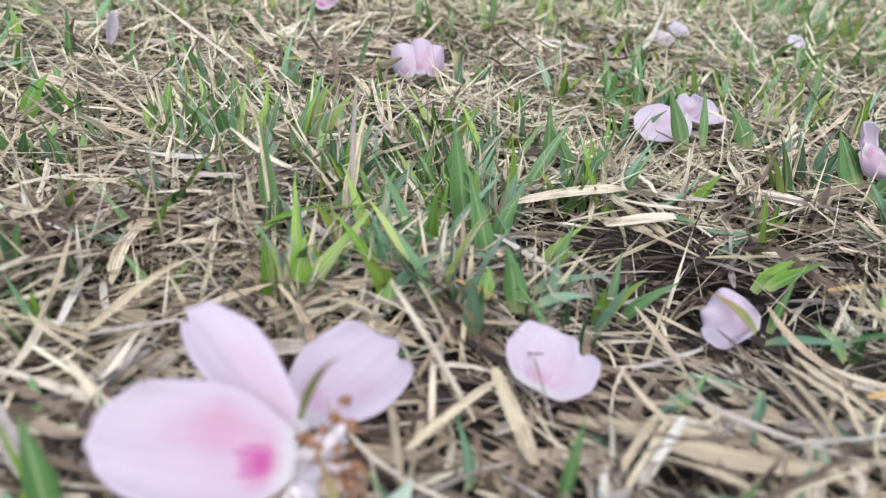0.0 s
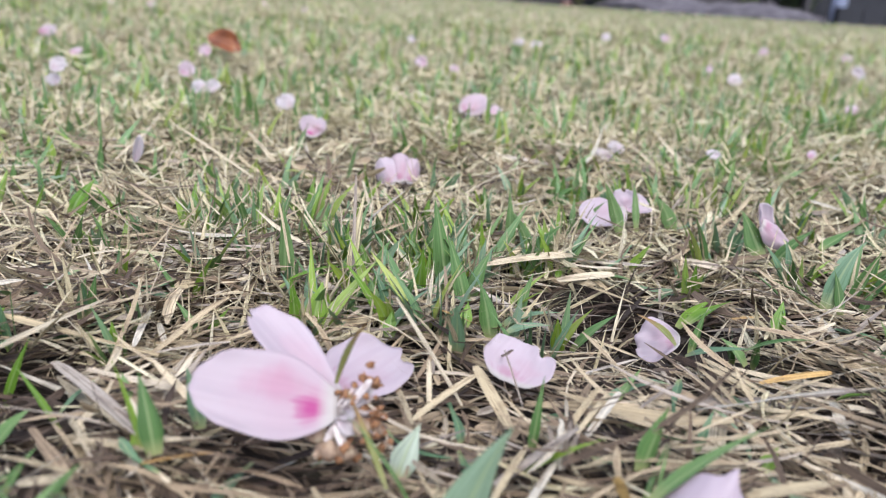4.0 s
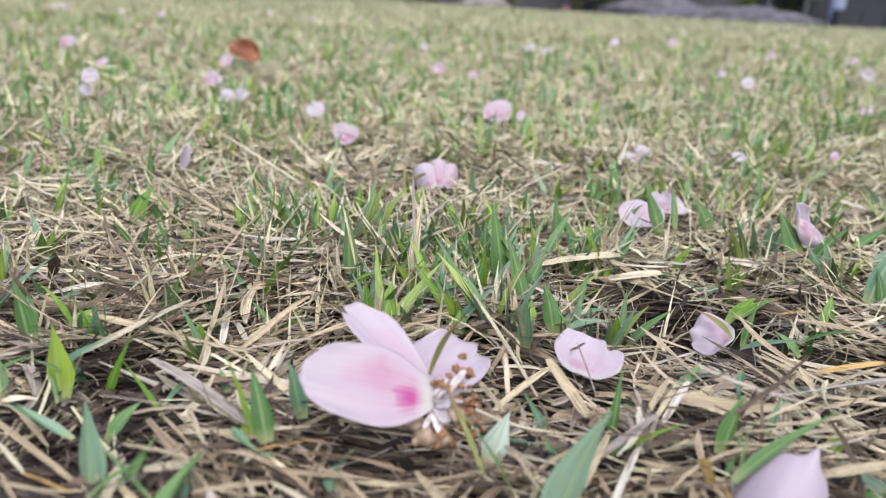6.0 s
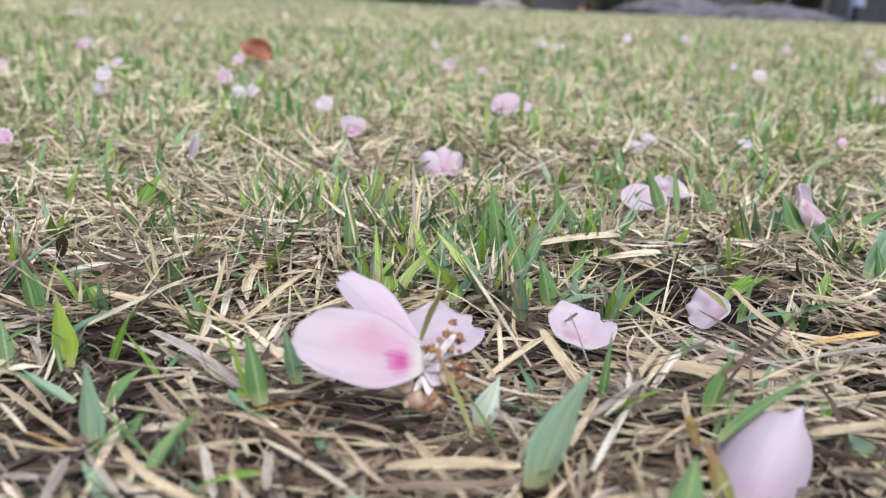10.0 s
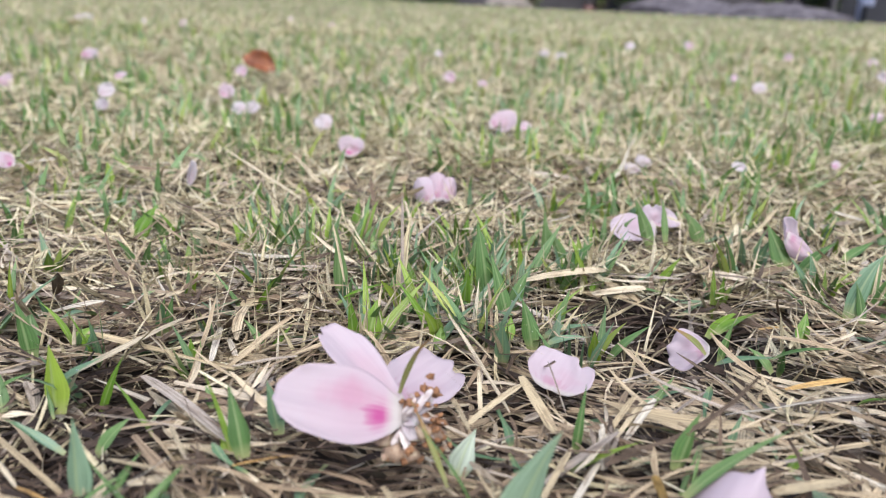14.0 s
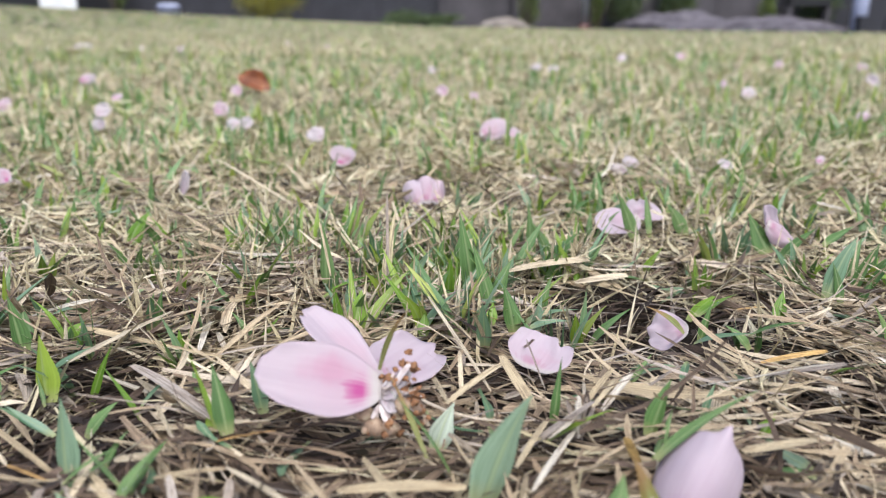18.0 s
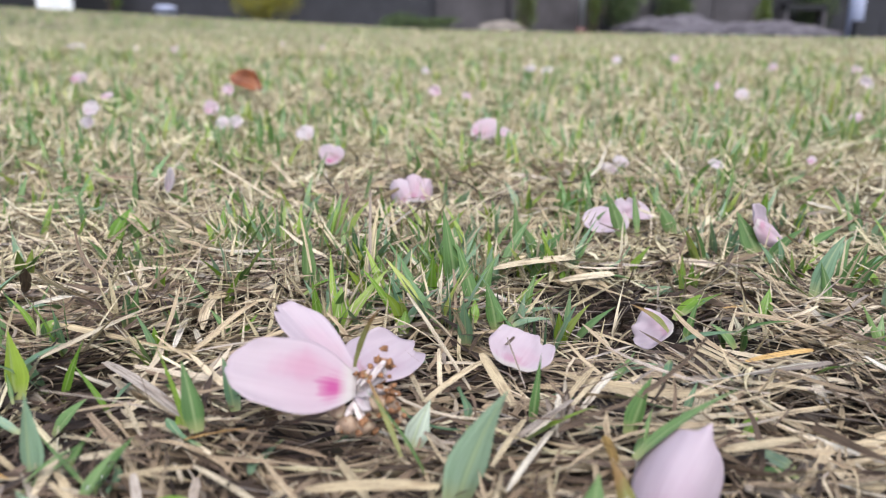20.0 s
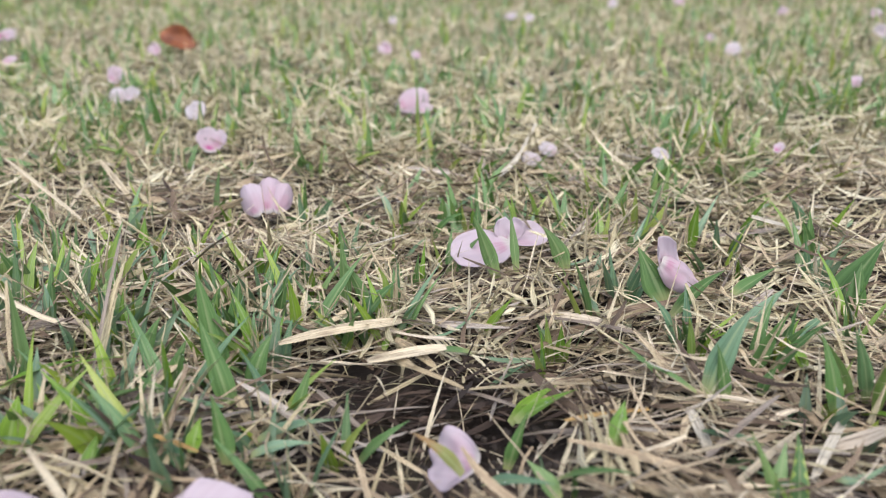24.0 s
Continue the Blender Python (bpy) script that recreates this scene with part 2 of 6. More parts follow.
# ---- shapes ----
def lawn_height(x, y):
    """The height of the matted ground: a slow rise ahead, a bank that climbs to the far left, small humps and two hollows."""
    x, y = np.asarray(x, float), np.asarray(y, float)
    ahead = np.maximum(y, 0)
    away = np.clip(ahead / 14, 0, 1)
    h = 0.02 * (1 - np.exp(-((ahead / 0.6) ** 2))) + np.where(x < 0, -0.043 * x, -0.015 * x) * away**2 * (3 - 2 * away)
    near = np.exp(-((ahead / 2.5) ** 2))
    h = h + near * (0.0022 * np.sin(95 * x + 1.3) * np.sin(80 * y + 0.4) + 0.0012 * np.sin(210 * x + 130 * y))
    h = h + (1 - near) * 0.008 * np.sin(9 * x + 1) * np.sin(7 * y)
    h = h - 0.005 * np.exp(-((x - 0.046) ** 2 + (y - 0.112) ** 2) / 0.018**2)
    h = h - 0.003 * np.exp(-((x + 0.061) ** 2 + (y - 0.058) ** 2) / 0.018**2)
    return h + 0.003 * np.exp(-((x + 0.03) ** 2 + (y - 0.135) ** 2) / 0.03**2)


ROUND = ((-1, 0.1), (0, 0.1), (1, 0.1), (0, -0.14))  # a flattened straw
RIBBON = ((-1, 0.12), (0, 0.03), (1, 0.1), (0, -0.05))  # a broad dead leaf
KEEL = ((-1, 0.26), (0, 0.02), (1, 0.26), (0, -0.05))  # a folded blade
FLAT = ((-1, 0.12), (0, -0.1), (1, 0.12))


def strip_mesh(name, at, turn, rise, bend, length, width, roll, section, seg, taper, material, sway=0.0):
    """Many long thin pieces in one mesh. at: where each begins; turn, rise: its heading; bend, sway: how it curves on the way."""
    at = np.atleast_2d(np.asarray(at, float))
    n = len(at)
    turn, rise, bend, length, width, roll, sway = (np.broadcast_to(np.asarray(v, float), n)[:, None] for v in (turn, rise, bend, length, width, roll, sway))
    s = np.linspace(0, 1, seg + 1)[None, :]
    th, az = rise + bend * s, turn + sway * s
    if taper == "straw":  # dry straw is kinked where it was bent
        az = az + np.random.normal(0, 0.22, (n, 1)) * (s > np.random.uniform(0.25, 0.8, (n, 1)))
        th = th + np.random.normal(0, 0.12, (n, 1)) * (s > np.random.uniform(0.25, 0.8, (n, 1)))
    tan = np.stack([np.cos(th) * np.cos(az), np.cos(th) * np.sin(az), np.sin(th)], -1)
    step = (tan[:, 1:] + tan[:, :-1]) / 2 * (length / seg)[..., None]
    spine = at[:, None] + np.concatenate([np.zeros((n, 1, 3)), np.cumsum(step, 1)], 1)
    side = np.stack([-np.sin(az), np.cos(az), 0 * az], -1)
    up = np.cross(tan, side)
    c, q = np.cos(roll)[..., None], np.sin(roll)[..., None]
    side, up = c * side + q * up, c * up - q * side
    if taper == "blade":
        w = np.minimum(1, 0.55 + 1.6 * s) * np.clip((1 - s) * 1.7, 0.015, 1)
    elif taper == "leaf":
        w = np.clip(np.sin(np.pi * np.clip(0.1 + 0.9 * s, 0, 1)), 0.03, 1) ** 0.75
    elif taper == "needle":
        w = 1.02 - s
    else:
        w = np.where((s > 0) & (s < 1), 0.72 + 0.34 * np.sin(6 * s + np.random.uniform(0, 6.3, (n, 1))), np.random.uniform(0.05, 0.55, (n, 1)))
    half = (width / 2 * w)[..., None]
    ring = len(section)
    co = np.stack([spine + half * (a * side + b * up) for a, b in section], 2)
    closed = ring > 3
    k = np.arange(ring if closed else ring - 1)
    i = (np.arange(n)[:, None, None] * (seg + 1) + np.arange(seg)[None, :, None]) * ring
    a, b = i + k, i + (k + 1) % ring
    faces = np.stack([a, b, b + ring, a + ring], -1).reshape(-1, 4)
    u = np.broadcast_to(s[:, :, None], (n, seg + 1, ring))
    across = np.array([(p[0] + 1) / 2 for p in section])
    v = np.broadcast_to(across[None, None, :], (n, seg + 1, ring))
    uv = np.stack([u, v], -1).reshape(-1, 2)
    me = bpy.data.meshes.new(name)
    me.vertices.add(co.size // 3)
    me.vertices.foreach_set("co", co.astype(np.float32).ravel())
    me.loops.add(faces.size)
    me.loops.foreach_set("vertex_index", faces.astype(np.int32).ravel())
    me.polygons.add(len(faces))
    me.polygons.foreach_set("loop_start", np.arange(0, faces.size, 4, dtype=np.int32))
    me.polygons.foreach_set("use_smooth", np.full(len(faces), ring == 3))
    me.uv_layers.new(name="UVMap").data.foreach_set("uv", uv[faces.ravel()].astype(np.float32).ravel())
    me.update(calc_edges=True)
    me.validate()
    me.materials.append(material)
    return me


RESTING = np.array([(-0.018, 0.056), (-0.011, 0.060), (-0.017, 0.066), (-0.004, 0.075), (0.000, 0.082), (0.033, 0.041), (0.036, 0.044), (0.017, 0.079), (0.022, 0.083), (0.025, 0.087), (0.048, 0.098), (0.052, 0.166), (0.062, 0.173), (0.090, 0.149), (-0.003, 0.199), (0.030, 0.329), (-0.037, 0.265)])


def by_petals(x, y, reach=0.0075):
    """Whether a petal lies there, or just behind."""
    dx, dy = x[:, None] - RESTING[:, 0], y[:, None] - RESTING[:, 1]
    return ((dx**2 + np.where(dy < 0, dy * 0.6, dy) ** 2) < reach**2).any(1)


def scatter(n, y0, y1, spread, power=1.0):
    """Random places in a wedge that widens ahead."""
    y = y0 + (y1 - y0) * np.random.rand(n) ** power
    x = (np.random.rand(n) * 2 - 1) * (spread[0] + (spread[1] - spread[0]) * (y - y0) / (y1 - y0))
    return x, y


def leaning(x, y, n, wide, share):
    """Headings of fallen straw: most lie in swathes across, the rest anyhow."""
    flow = 0.45 * np.sin(42 * x + 31 * y) + 0.55 * np.sin(57 * y - 26 * x + 1) - 0.1
    a = np.where(np.random.rand(n) < share, flow + np.random.normal(0, wide, n), np.random.uniform(-np.pi, np.pi, n))
    return a + np.pi * (np.random.rand(n) < 0.5)


def fallen(n, y0, y1, spread, size, wide, lift, section, seg, name, material, power=1.0, tilt=0.12, share=0.5, thin=1.0):
    x, y = scatter(n, y0, y1, spread, power)
    bare = 1.4 * np.exp(-(((x - 0.043) / 0.026) ** 2 + ((y - 0.112) / 0.016) ** 2)) + 0.95 * np.exp(-((x + 0.061) ** 2 + (y - 0.06) ** 2) / 0.019**2)
    bare = bare + 0.32 * np.clip((0.068 - y) / 0.03, 0, 1)
    keep = np.random.rand(n) > bare + 0.55 * (np.sin(170 * x + 3 * np.sin(90 * y)) * np.sin(150 * y + 2 * np.sin(60 * x)) > 0.5)
    x, y = x[keep], y[keep]
    n = len(x)
    length = np.random.uniform(*size, n)
    turn = leaning(x, y, n, 0.35, share)
    x0, y0_ = x - np.cos(turn) * length / 2, y - np.sin(turn) * length / 2
    bunch = np.clip(np.sin(88 * x + 2 * np.sin(60 * y)) * np.sin(74 * y + 2 * np.sin(50 * x)), 0, 1)
    z = lawn_height(x, y) + np.random.uniform(*lift, n) + 0.003 * bunch * np.random.rand(n)
    flat = by_petals(x, y, 0.009)
    rise = np.where(flat, 0, np.random.normal(0, tilt, n))
    z = np.where(flat, lawn_height(x, y) - 0.001, z)
    z = np.maximum(z - np.sin(rise) * length / 2, lawn_height(x0, y0_) - 0.001)
    return strip_mesh(name, np.stack([x0, y0_, z], 1), turn, rise, np.where(flat, 0, np.random.normal(0, 0.4, n) - rise * 0.6), length, wide[0] + (wide[1] - wide[0]) * np.random.rand(n) ** thin, np.random.normal(0, 0.5, n), section, seg, "straw", material, np.random.normal(0, 0.6, n))


def upright(n, y0, y1, spread, size, wide, name, material, section=FLAT, seg=3, power=1.0, lean=0.45, steep=1.15, clump=0.0):
    x, y = scatter(n, y0, y1, spread, power)
    keep = np.sin(31 * x + 2 * np.sin(17 * y)) + np.sin(27 * y + 2 * np.sin(23 * x)) + np.random.normal(0, 1.2, n) > -0.6
    keep &= ~by_petals(x, y)
    keep &= np.sin(150 * x + 2 * np.sin(70 * y)) * np.sin(120 * y + 2 * np.sin(90 * x + 1)) + np.random.normal(0, 0.25, n) > -1 + 1.1 * clump if clump else True
    x, y = x[keep], y[keep]
    n = len(x)
    rise = np.clip(np.random.normal(steep, lean, n), 0.15, 1.57)
    return strip_mesh(name, np.stack([x, y, lawn_height(x, y) - 0.001], 1), np.random.uniform(-np.pi, np.pi, n), rise, np.random.normal(-0.45, 0.4, n), np.random.uniform(*size, n), np.random.uniform(*wide, n), np.random.normal(0, 0.4, n), section, seg, "blade", material)


# ---- ground: one sheet to the horizon ----
def ground_sheet():
    """Rows that grow wider with distance, from behind the camera to the horizon."""
    ahead = np.concatenate([np.linspace(-0.4, 0.6, 100), 0.6 * 1.09 ** np.arange(1, 95)])
    ahead = np.concatenate([[-60, -12, -3, -1], ahead])
    cols = np.linspace(-1, 1, 81)
    cols = np.sign(cols) * np.abs(cols) ** 1.6
    near = np.where(ahead < 0, 0.6, 0.6 + 1.6 * ahead)[:, None]
    x, y = cols * near + np.sign(cols) * np.abs(cols) ** 15 * np.maximum(0, 90 - near), np.broadcast_to(ahead[:, None], (len(ahead), 81))
    z = lawn_height(np.clip(x, -12, 12), y) * np.where(y > 20, np.exp(-(y - 20) / 15), 1) - 0.003
    me = bpy.data.meshes.new("ground")
    w = 81
    faces = [(r * w + c, r * w + c + 1, (r + 1) * w + c + 1, (r + 1) * w + c) for r in range(len(ahead) - 1) for c in range(w - 1)]
    me.from_pydata(np.stack([x, y, z], -1).reshape(-1, 3).tolist(), [], faces)
    me.polygons.foreach_set("use_smooth", np.ones(len(faces), bool))
    me.materials.append(THATCH_SOIL)
    return tagged(new("ground", me), "lawn soil matted with brown thatch", "ground", kind="structure")


ground_sheet()


def stuff(name, me, label, category="grass"):
    return tagged(new(name, me), label, category, kind="stuff")


def bundles(groups, y0, y1, spread, each, size, wide, material, name):
    """Split sheaths: straws that lie side by side in small swathes, a little fanned."""
    cx, cy = scatter(groups, y0, y1, spread, 0.9)
    ok = ~by_petals(cx, cy, 0.011) & (np.hypot(cx - 0.046, cy - 0.112) > 0.016)
    cx, cy = cx[ok], cy[ok]
    g = len(cx)
    turn = np.repeat(leaning(cx, cy, g, 0.5, 0.6), each)
    rise = np.repeat(np.random.normal(0, 0.14, g), each) + np.random.normal(0, 0.05, g * each)
    sway = np.repeat(np.random.normal(0, 0.4, g), each) + np.random.normal(0, 0.12, g * each)
    n = g * each
    off = np.random.normal(0, 0.0014, n)
    slip = np.random.normal(0, 0.003, n)
    mx = np.repeat(cx, each) - np.sin(turn) * off + np.cos(turn) * slip
    my = np.repeat(cy, each) + np.cos(turn) * off + np.sin(turn) * slip
    turn = turn + np.random.normal(0, 0.1, n)
    length = np.random.uniform(*size, n)
    keep = ~by_petals(mx, my, 0.01)
    x, y = mx - np.cos(turn) * length / 2, my - np.sin(turn) * length / 2
    z = lawn_height(mx, my) + np.random.uniform(0.0012, 0.0036, n) - np.sin(rise) * length / 2
    z = np.maximum(z, lawn_height(x, y) - 0.0005)
    at = np.stack([x, y, z], 1)[keep]
    return strip_mesh(name, at, turn[keep], rise[keep], np.random.normal(-0.1, 0.2, n)[keep], length[keep], np.random.uniform(*wide, n)[keep], np.random.normal(0, 0.4, n)[keep], ROUND, 6, "straw", material, sway[keep])


# bottom layer: dead leaves whose dark colour stands in for shade between straws
stuff("dead_leaves", fallen(3000, -0.06, 0.17, (0.1, 0.19), (0.007, 0.022), (0.0006, 0.0020), (-0.0030, -0.0004), RIBBON, 5, "dead_leaves", ROTTEN_SHADE, tilt=0.06, share=0.6), "rotten grass leaves under the straw, coloured near black for crevice shade", "straw")
stuff("straw_litter", fallen(16000, -0.06, 0.27, (0.1, 0.27), (0.005, 0.030), (0.00025, 0.0013), (-0.0015, 0.0040), ROUND, 6, "straw_litter", STRAW, tilt=0.2, share=0.55, thin=1.6), "matted fine beige and grey dry grass straw", "straw")
stuff("straw_litter", fallen(2700, -0.06, 0.27, (0.1, 0.27), (0.008, 0.026), (0.0009, 0.0025), (-0.001, 0.0034), RIBBON, 8, "broad_straw_litter", STRAW, tilt=0.2, share=0.55, thin=1.7), "broad flat dry grass leaves lying on the thatch", "straw")
stuff("brown_thatch", fallen(1500, 0.005, 0.062, (0.035, 0.05), (0.005, 0.018), (0.0003, 0.0012), (-0.001, 0.0024), RIBBON, 6, "brown_thatch", BROWN_STRAW, tilt=0.2, share=0.75), "decayed brown grass matted in front of the blossom", "straw")
stuff("straw_litter", bundles(250, -0.03, 0.2, (0.07, 0.2), 9, (0.008, 0.024), (0.0003, 0.001), STRAW, "straw_swathes"), "split dry sheaths lying side by side in swathes", "straw")
stuff("straw_litter", bundles(120, -0.03, 0.2, (0.07, 0.2), 7, (0.008, 0.022), (0.0003, 0.0009), LAWN_STRAW, "pale_straw_swathes"), "pale split dry sheaths lying side by side", "straw")
stuff("straw_litter", fallen(7500, 0.12, 0.3, (0.14, 0.3), (0.005, 0.024), (0.0003, 0.0013), (0.0, 0.004), FLAT, 5, "pale_straw_litter", LAWN_STRAW, tilt=0.35, share=0.3, thin=1.5), "pale tangled dry grass between the green blades", "straw")
stuff("straw_litter", fallen(60000, 0.25, 1.0, (0.25, 0.8), (0.006, 0.022), (0.0005, 0.0016), (-0.001, 0.006), FLAT, 2, "straw_litter_mid", LAWN_STRAW, 0.8, 0.3, 0.35), "dry beige straw lying in the lawn", "straw")
stuff("straw_litter", fallen(80000, 0.9, 6.0, (0.75, 4.2), (0.010, 0.028), (0.0009, 0.0023), (0.0, 0.010), FLAT, 2, "straw_litter_far", LAWN_STRAW, 1.6, 0.4, 0.3), "dry straw in the distant lawn", "straw")
stuff("straw_litter", fallen(20000, -0.6, 0.5, (0.7, 0.7), (0.008, 0.024), (0.0005, 0.0015), (-0.002, 0.0015), FLAT, 2, "straw_litter_around", LAWN_STRAW, tilt=0.15), "dry straw lying in the lawn all around", "straw")
stuff("lawn_grass", upright(2600, -0.6, -0.09, (0.7, 0.7), (0.006, 0.014), (0.001, 0.0024), "lawn_grass_behind", BLADE, seg=2), "short green lawn grass standing in straw")
stuff("lying_blades", fallen(230, 0.0, 0.22, (0.08, 0.2), (0.006, 0.014), (0.001, 0.0022), (0.001, 0.0035), KEEL, 6, "lying_blades", BLUE_BLADE, tilt=0.25, share=0.3), "short bluish-green grass blades lying among the straw")
stuff("dry_stalks", upright(1300, -0.02, 0.095, (0.06, 0.11), (0.003, 0.009), (0.0003, 0.0009), "broken_stalks", STRAW, ROUND, seg=4, lean=0.35, steep=0.4), "short broken dry stalks sticking out of the thatch", "straw")
stuff("dry_stalks", upright(8500, 0.085, 0.32, (0.12, 0.3), (0.005, 0.02), (0.0002, 0.0009), "dry_stalks_near", PALE_STRAW, seg=5, lean=0.5, steep=0.6), "fine pale dry grass stalks standing among the blades", "straw")
stuff("dry_stalks", upright(22000, 0.25, 1.0, (0.25, 0.8), (0.008, 0.022), (0.0006, 0.0016), "dry_stalks", PALE_STRAW, seg=3, power=0.9, lean=0.5, steep=0.7), "thin pale dry grass stalks standing in the lawn", "straw")
stuff("lawn_grass", upright(5200, 0.185, 0.42, (0.2, 0.36), (0.007, 0.018), (0.0012, 0.0032), "lawn_grass_near", BLADE, seg=6, clump=1.0, lean=0.5, steep=0.9), "short green lawn grass standing in straw")
stuff("lawn_grass", upright(1700, 0.185, 0.42, (0.2, 0.36), (0.006, 0.014), (0.0009, 0.0024), "lawn_grass_blue", BLUE_BLADE, seg=6, clump=1.0, lean=0.5, steep=0.9), "bluish-green lawn grass standing in straw")
stuff("lawn_grass", upright(26000, 0.24, 1.0, (0.25, 0.8), (0.008, 0.021), (0.0014, 0.0034), "lawn_grass_mid", BLADE, seg=3, clump=1.0, power=0.8), "short green lawn grass among dry straw")
stuff("lawn_grass", upright(7000, 0.3, 1.2, (0.28, 0.95), (0.007, 0.017), (0.0016, 0.003), "lawn_grass_grey", BLUE_BLADE, seg=4, clump=1.0, power=0.8), "bluish-green grass in the middle of the lawn")
stuff("lawn_grass", upright(64000, 0.9, 6.0, (0.75, 4.2), (0.009, 0.020), (0.0022, 0.0042), "lawn_grass_far", BLADE, seg=2, power=1.5), "short green lawn grass in the distance")
stuff("dry_stalks", upright(64000, 0.9, 6.0, (0.75, 4.2), (0.010, 0.024), (0.0013, 0.0034), "dry_stalks_far", PALE_STRAW, seg=2, power=1.5), "pale dry grass standing in the distant lawn", "straw")
stuff("lawn_grass", upright(28000, 5.5, 15.5, (4.0, 10.0), (0.02, 0.04), (0.008, 0.016), "lawn_grass_edge", BLADE, seg=2), "green grass at the lawn's far edge")
stuff("dry_stalks", upright(30000, 5.5, 15.5, (4.0, 10.0), (0.02, 0.045), (0.008, 0.016), "dry_stalks_edge", PALE_STRAW, seg=2), "straw-coloured grass at the lawn's far edge", "straw")
WHITE_BLADE = blade_material("bleached_blade", [(0.0, (0.42, 0.5, 0.44)), (1.0, (0.55, 0.6, 0.54))], tip_from=1.1)
OLIVE_BLADE = blade_material("olive_blade", [(0.0, (0.22, 0.235, 0.07)), (1.0, (0.3, 0.29, 0.1))], tip=(0.3, 0.19, 0.08), tip_from=0.5)
BLEACHED_STRAW = straw_material("bleached_straw", [(0.0, (0.52, 0.48, 0.4)), (1.0, (0.64, 0.6, 0.52))])
RUSTY_STRAW = straw_material("rusty_straw", [(0.0, (0.45, 0.27, 0.1)), (1.0, (0.6, 0.42, 0.17))])
ANTHER = mottled("withered_anther", [(0.3, (0.17, 0.07, 0.03)), (0.6, (0.34, 0.17, 0.08))], 1500, 0.8, 0.0002)
CALYX = mottled("calyx", [(0.3, (0.2, 0.135, 0.095)), (0.5, (0.36, 0.25, 0.175)), (0.68, (0.46, 0.37, 0.26))], 700, 0.8, 0.0002)
FILAMENT = mottled("filament", [(0.3, (0.5, 0.4, 0.37)), (0.6, (0.68, 0.62, 0.6))], 900, 0.5)
DEAD_LEAF = mottled("dead_leaf", [(0.3, (0.1, 0.028, 0.01)), (0.5, (0.19, 0.055, 0.017)), (0.7, (0.28, 0.1, 0.035))], 150, 0.6, 0.0004)


def water():
    m, t, b, o = fresh("dew")
    b.inputs["Base Color"].default_value = (1, 1, 1, 1)
    b.inputs["Roughness"].default_value, b.inputs["IOR"].default_value, b.inputs["Transmission Weight"].default_value = 0.02, 1.33, 1.0
    return m


DEW = water()


def grown(name, base, tip, width, material, taper, bow, section, seg=9, sag=0.0, face=0.0):
    """One long thin piece from base to tip, which bows upward between them and turns its face by an angle."""
    a, b = Vector(base), Vector(tip)
    d = b - a
    flat = Vector((d.x, d.y, 0))
    mid = (a + b) / 2 + Vector((0, 0, bow * d.length)) - flat * sag
    if flat.length > 0.7 * abs(d.z):
        side = Vector((0, 0, 1)).cross(flat).normalized()
    else:
        side = Vector((1, 0.25 * math.sin(face * 7), 0)).normalized()
    s = [i / seg for i in range(seg + 1)]
    bm = bmesh.new()
    layer = bm.loops.layers.uv.new("UVMap")
    rows = []
    for u in s:
        p = a * (1 - u) ** 2 + mid * 2 * u * (1 - u) + b * u * u
        tan = ((mid - a) * (1 - u) + (b - mid) * u).normalized()
        e = (side - tan * side.dot(tan)).normalized()
        e = Matrix.Rotation(face * (0.4 + 0.6 * u), 3, tan) @ e
        n = tan.cross(e)
        if taper == "blade":
            w = min(1, 0.6 + 1.5 * u) * max(0.015, min(1, (1 - u) * 1.65))
        elif taper == "straw":
            w = 0.75 + 0.25 * math.sin(math.pi * u) if 0 < u < 1 else 0.5
        else:
            w = 1.03 - u
        h = width * 0.0005 * w
        rows.append([bm.verts.new(p + e * h * k + n * h * q) for k, q in section])
    m = len(section)
    for i in range(seg):
        for k in (0, 2):
            bm.edges.new((rows[i][k], rows[i + 1][k])).smooth = False
        for k in range(m):
            q = (k + 1) % m
            f = bm.faces.new((rows[i][k], rows[i][q], rows[i + 1][q], rows[i + 1][k]))
            f.smooth = True
            for loop, (u, c) in zip(f.loops, ((s[i], k), (s[i], q), (s[i + 1], q), (s[i + 1], k))):
                loop[layer].uv = (u, (section[c][0] + 1) / 2)
    bm.faces.new(rows[0][::-1])
    bm.faces.new(rows[-1])
    me = bpy.data.meshes.new(name)
    bm.to_mesh(me)
    bm.free()
    me.materials.append(material)
    return me


def under(name, me, parent, label=""):
    """Links a mesh, made in the world's metres, as one part of a thing."""
    ob = new(name, me)
    if parent is not None:
        ob.parent = parent
        ob.matrix_parent_inverse = parent.matrix_world.inverted()
    if label:
        ob["label"] = label
    return ob


def thing(name, at, label, category, group=""):
    ob = new(name)
    ob.empty_display_size = 0.01
    ob.matrix_world = Matrix.Translation(at)
    bpy.context.view_layer.update()
    return tagged(ob, label, category, group)


def tuft(at, label):
    return thing("grass_tuft", at, label, "grass", "grass tufts in the thatch")


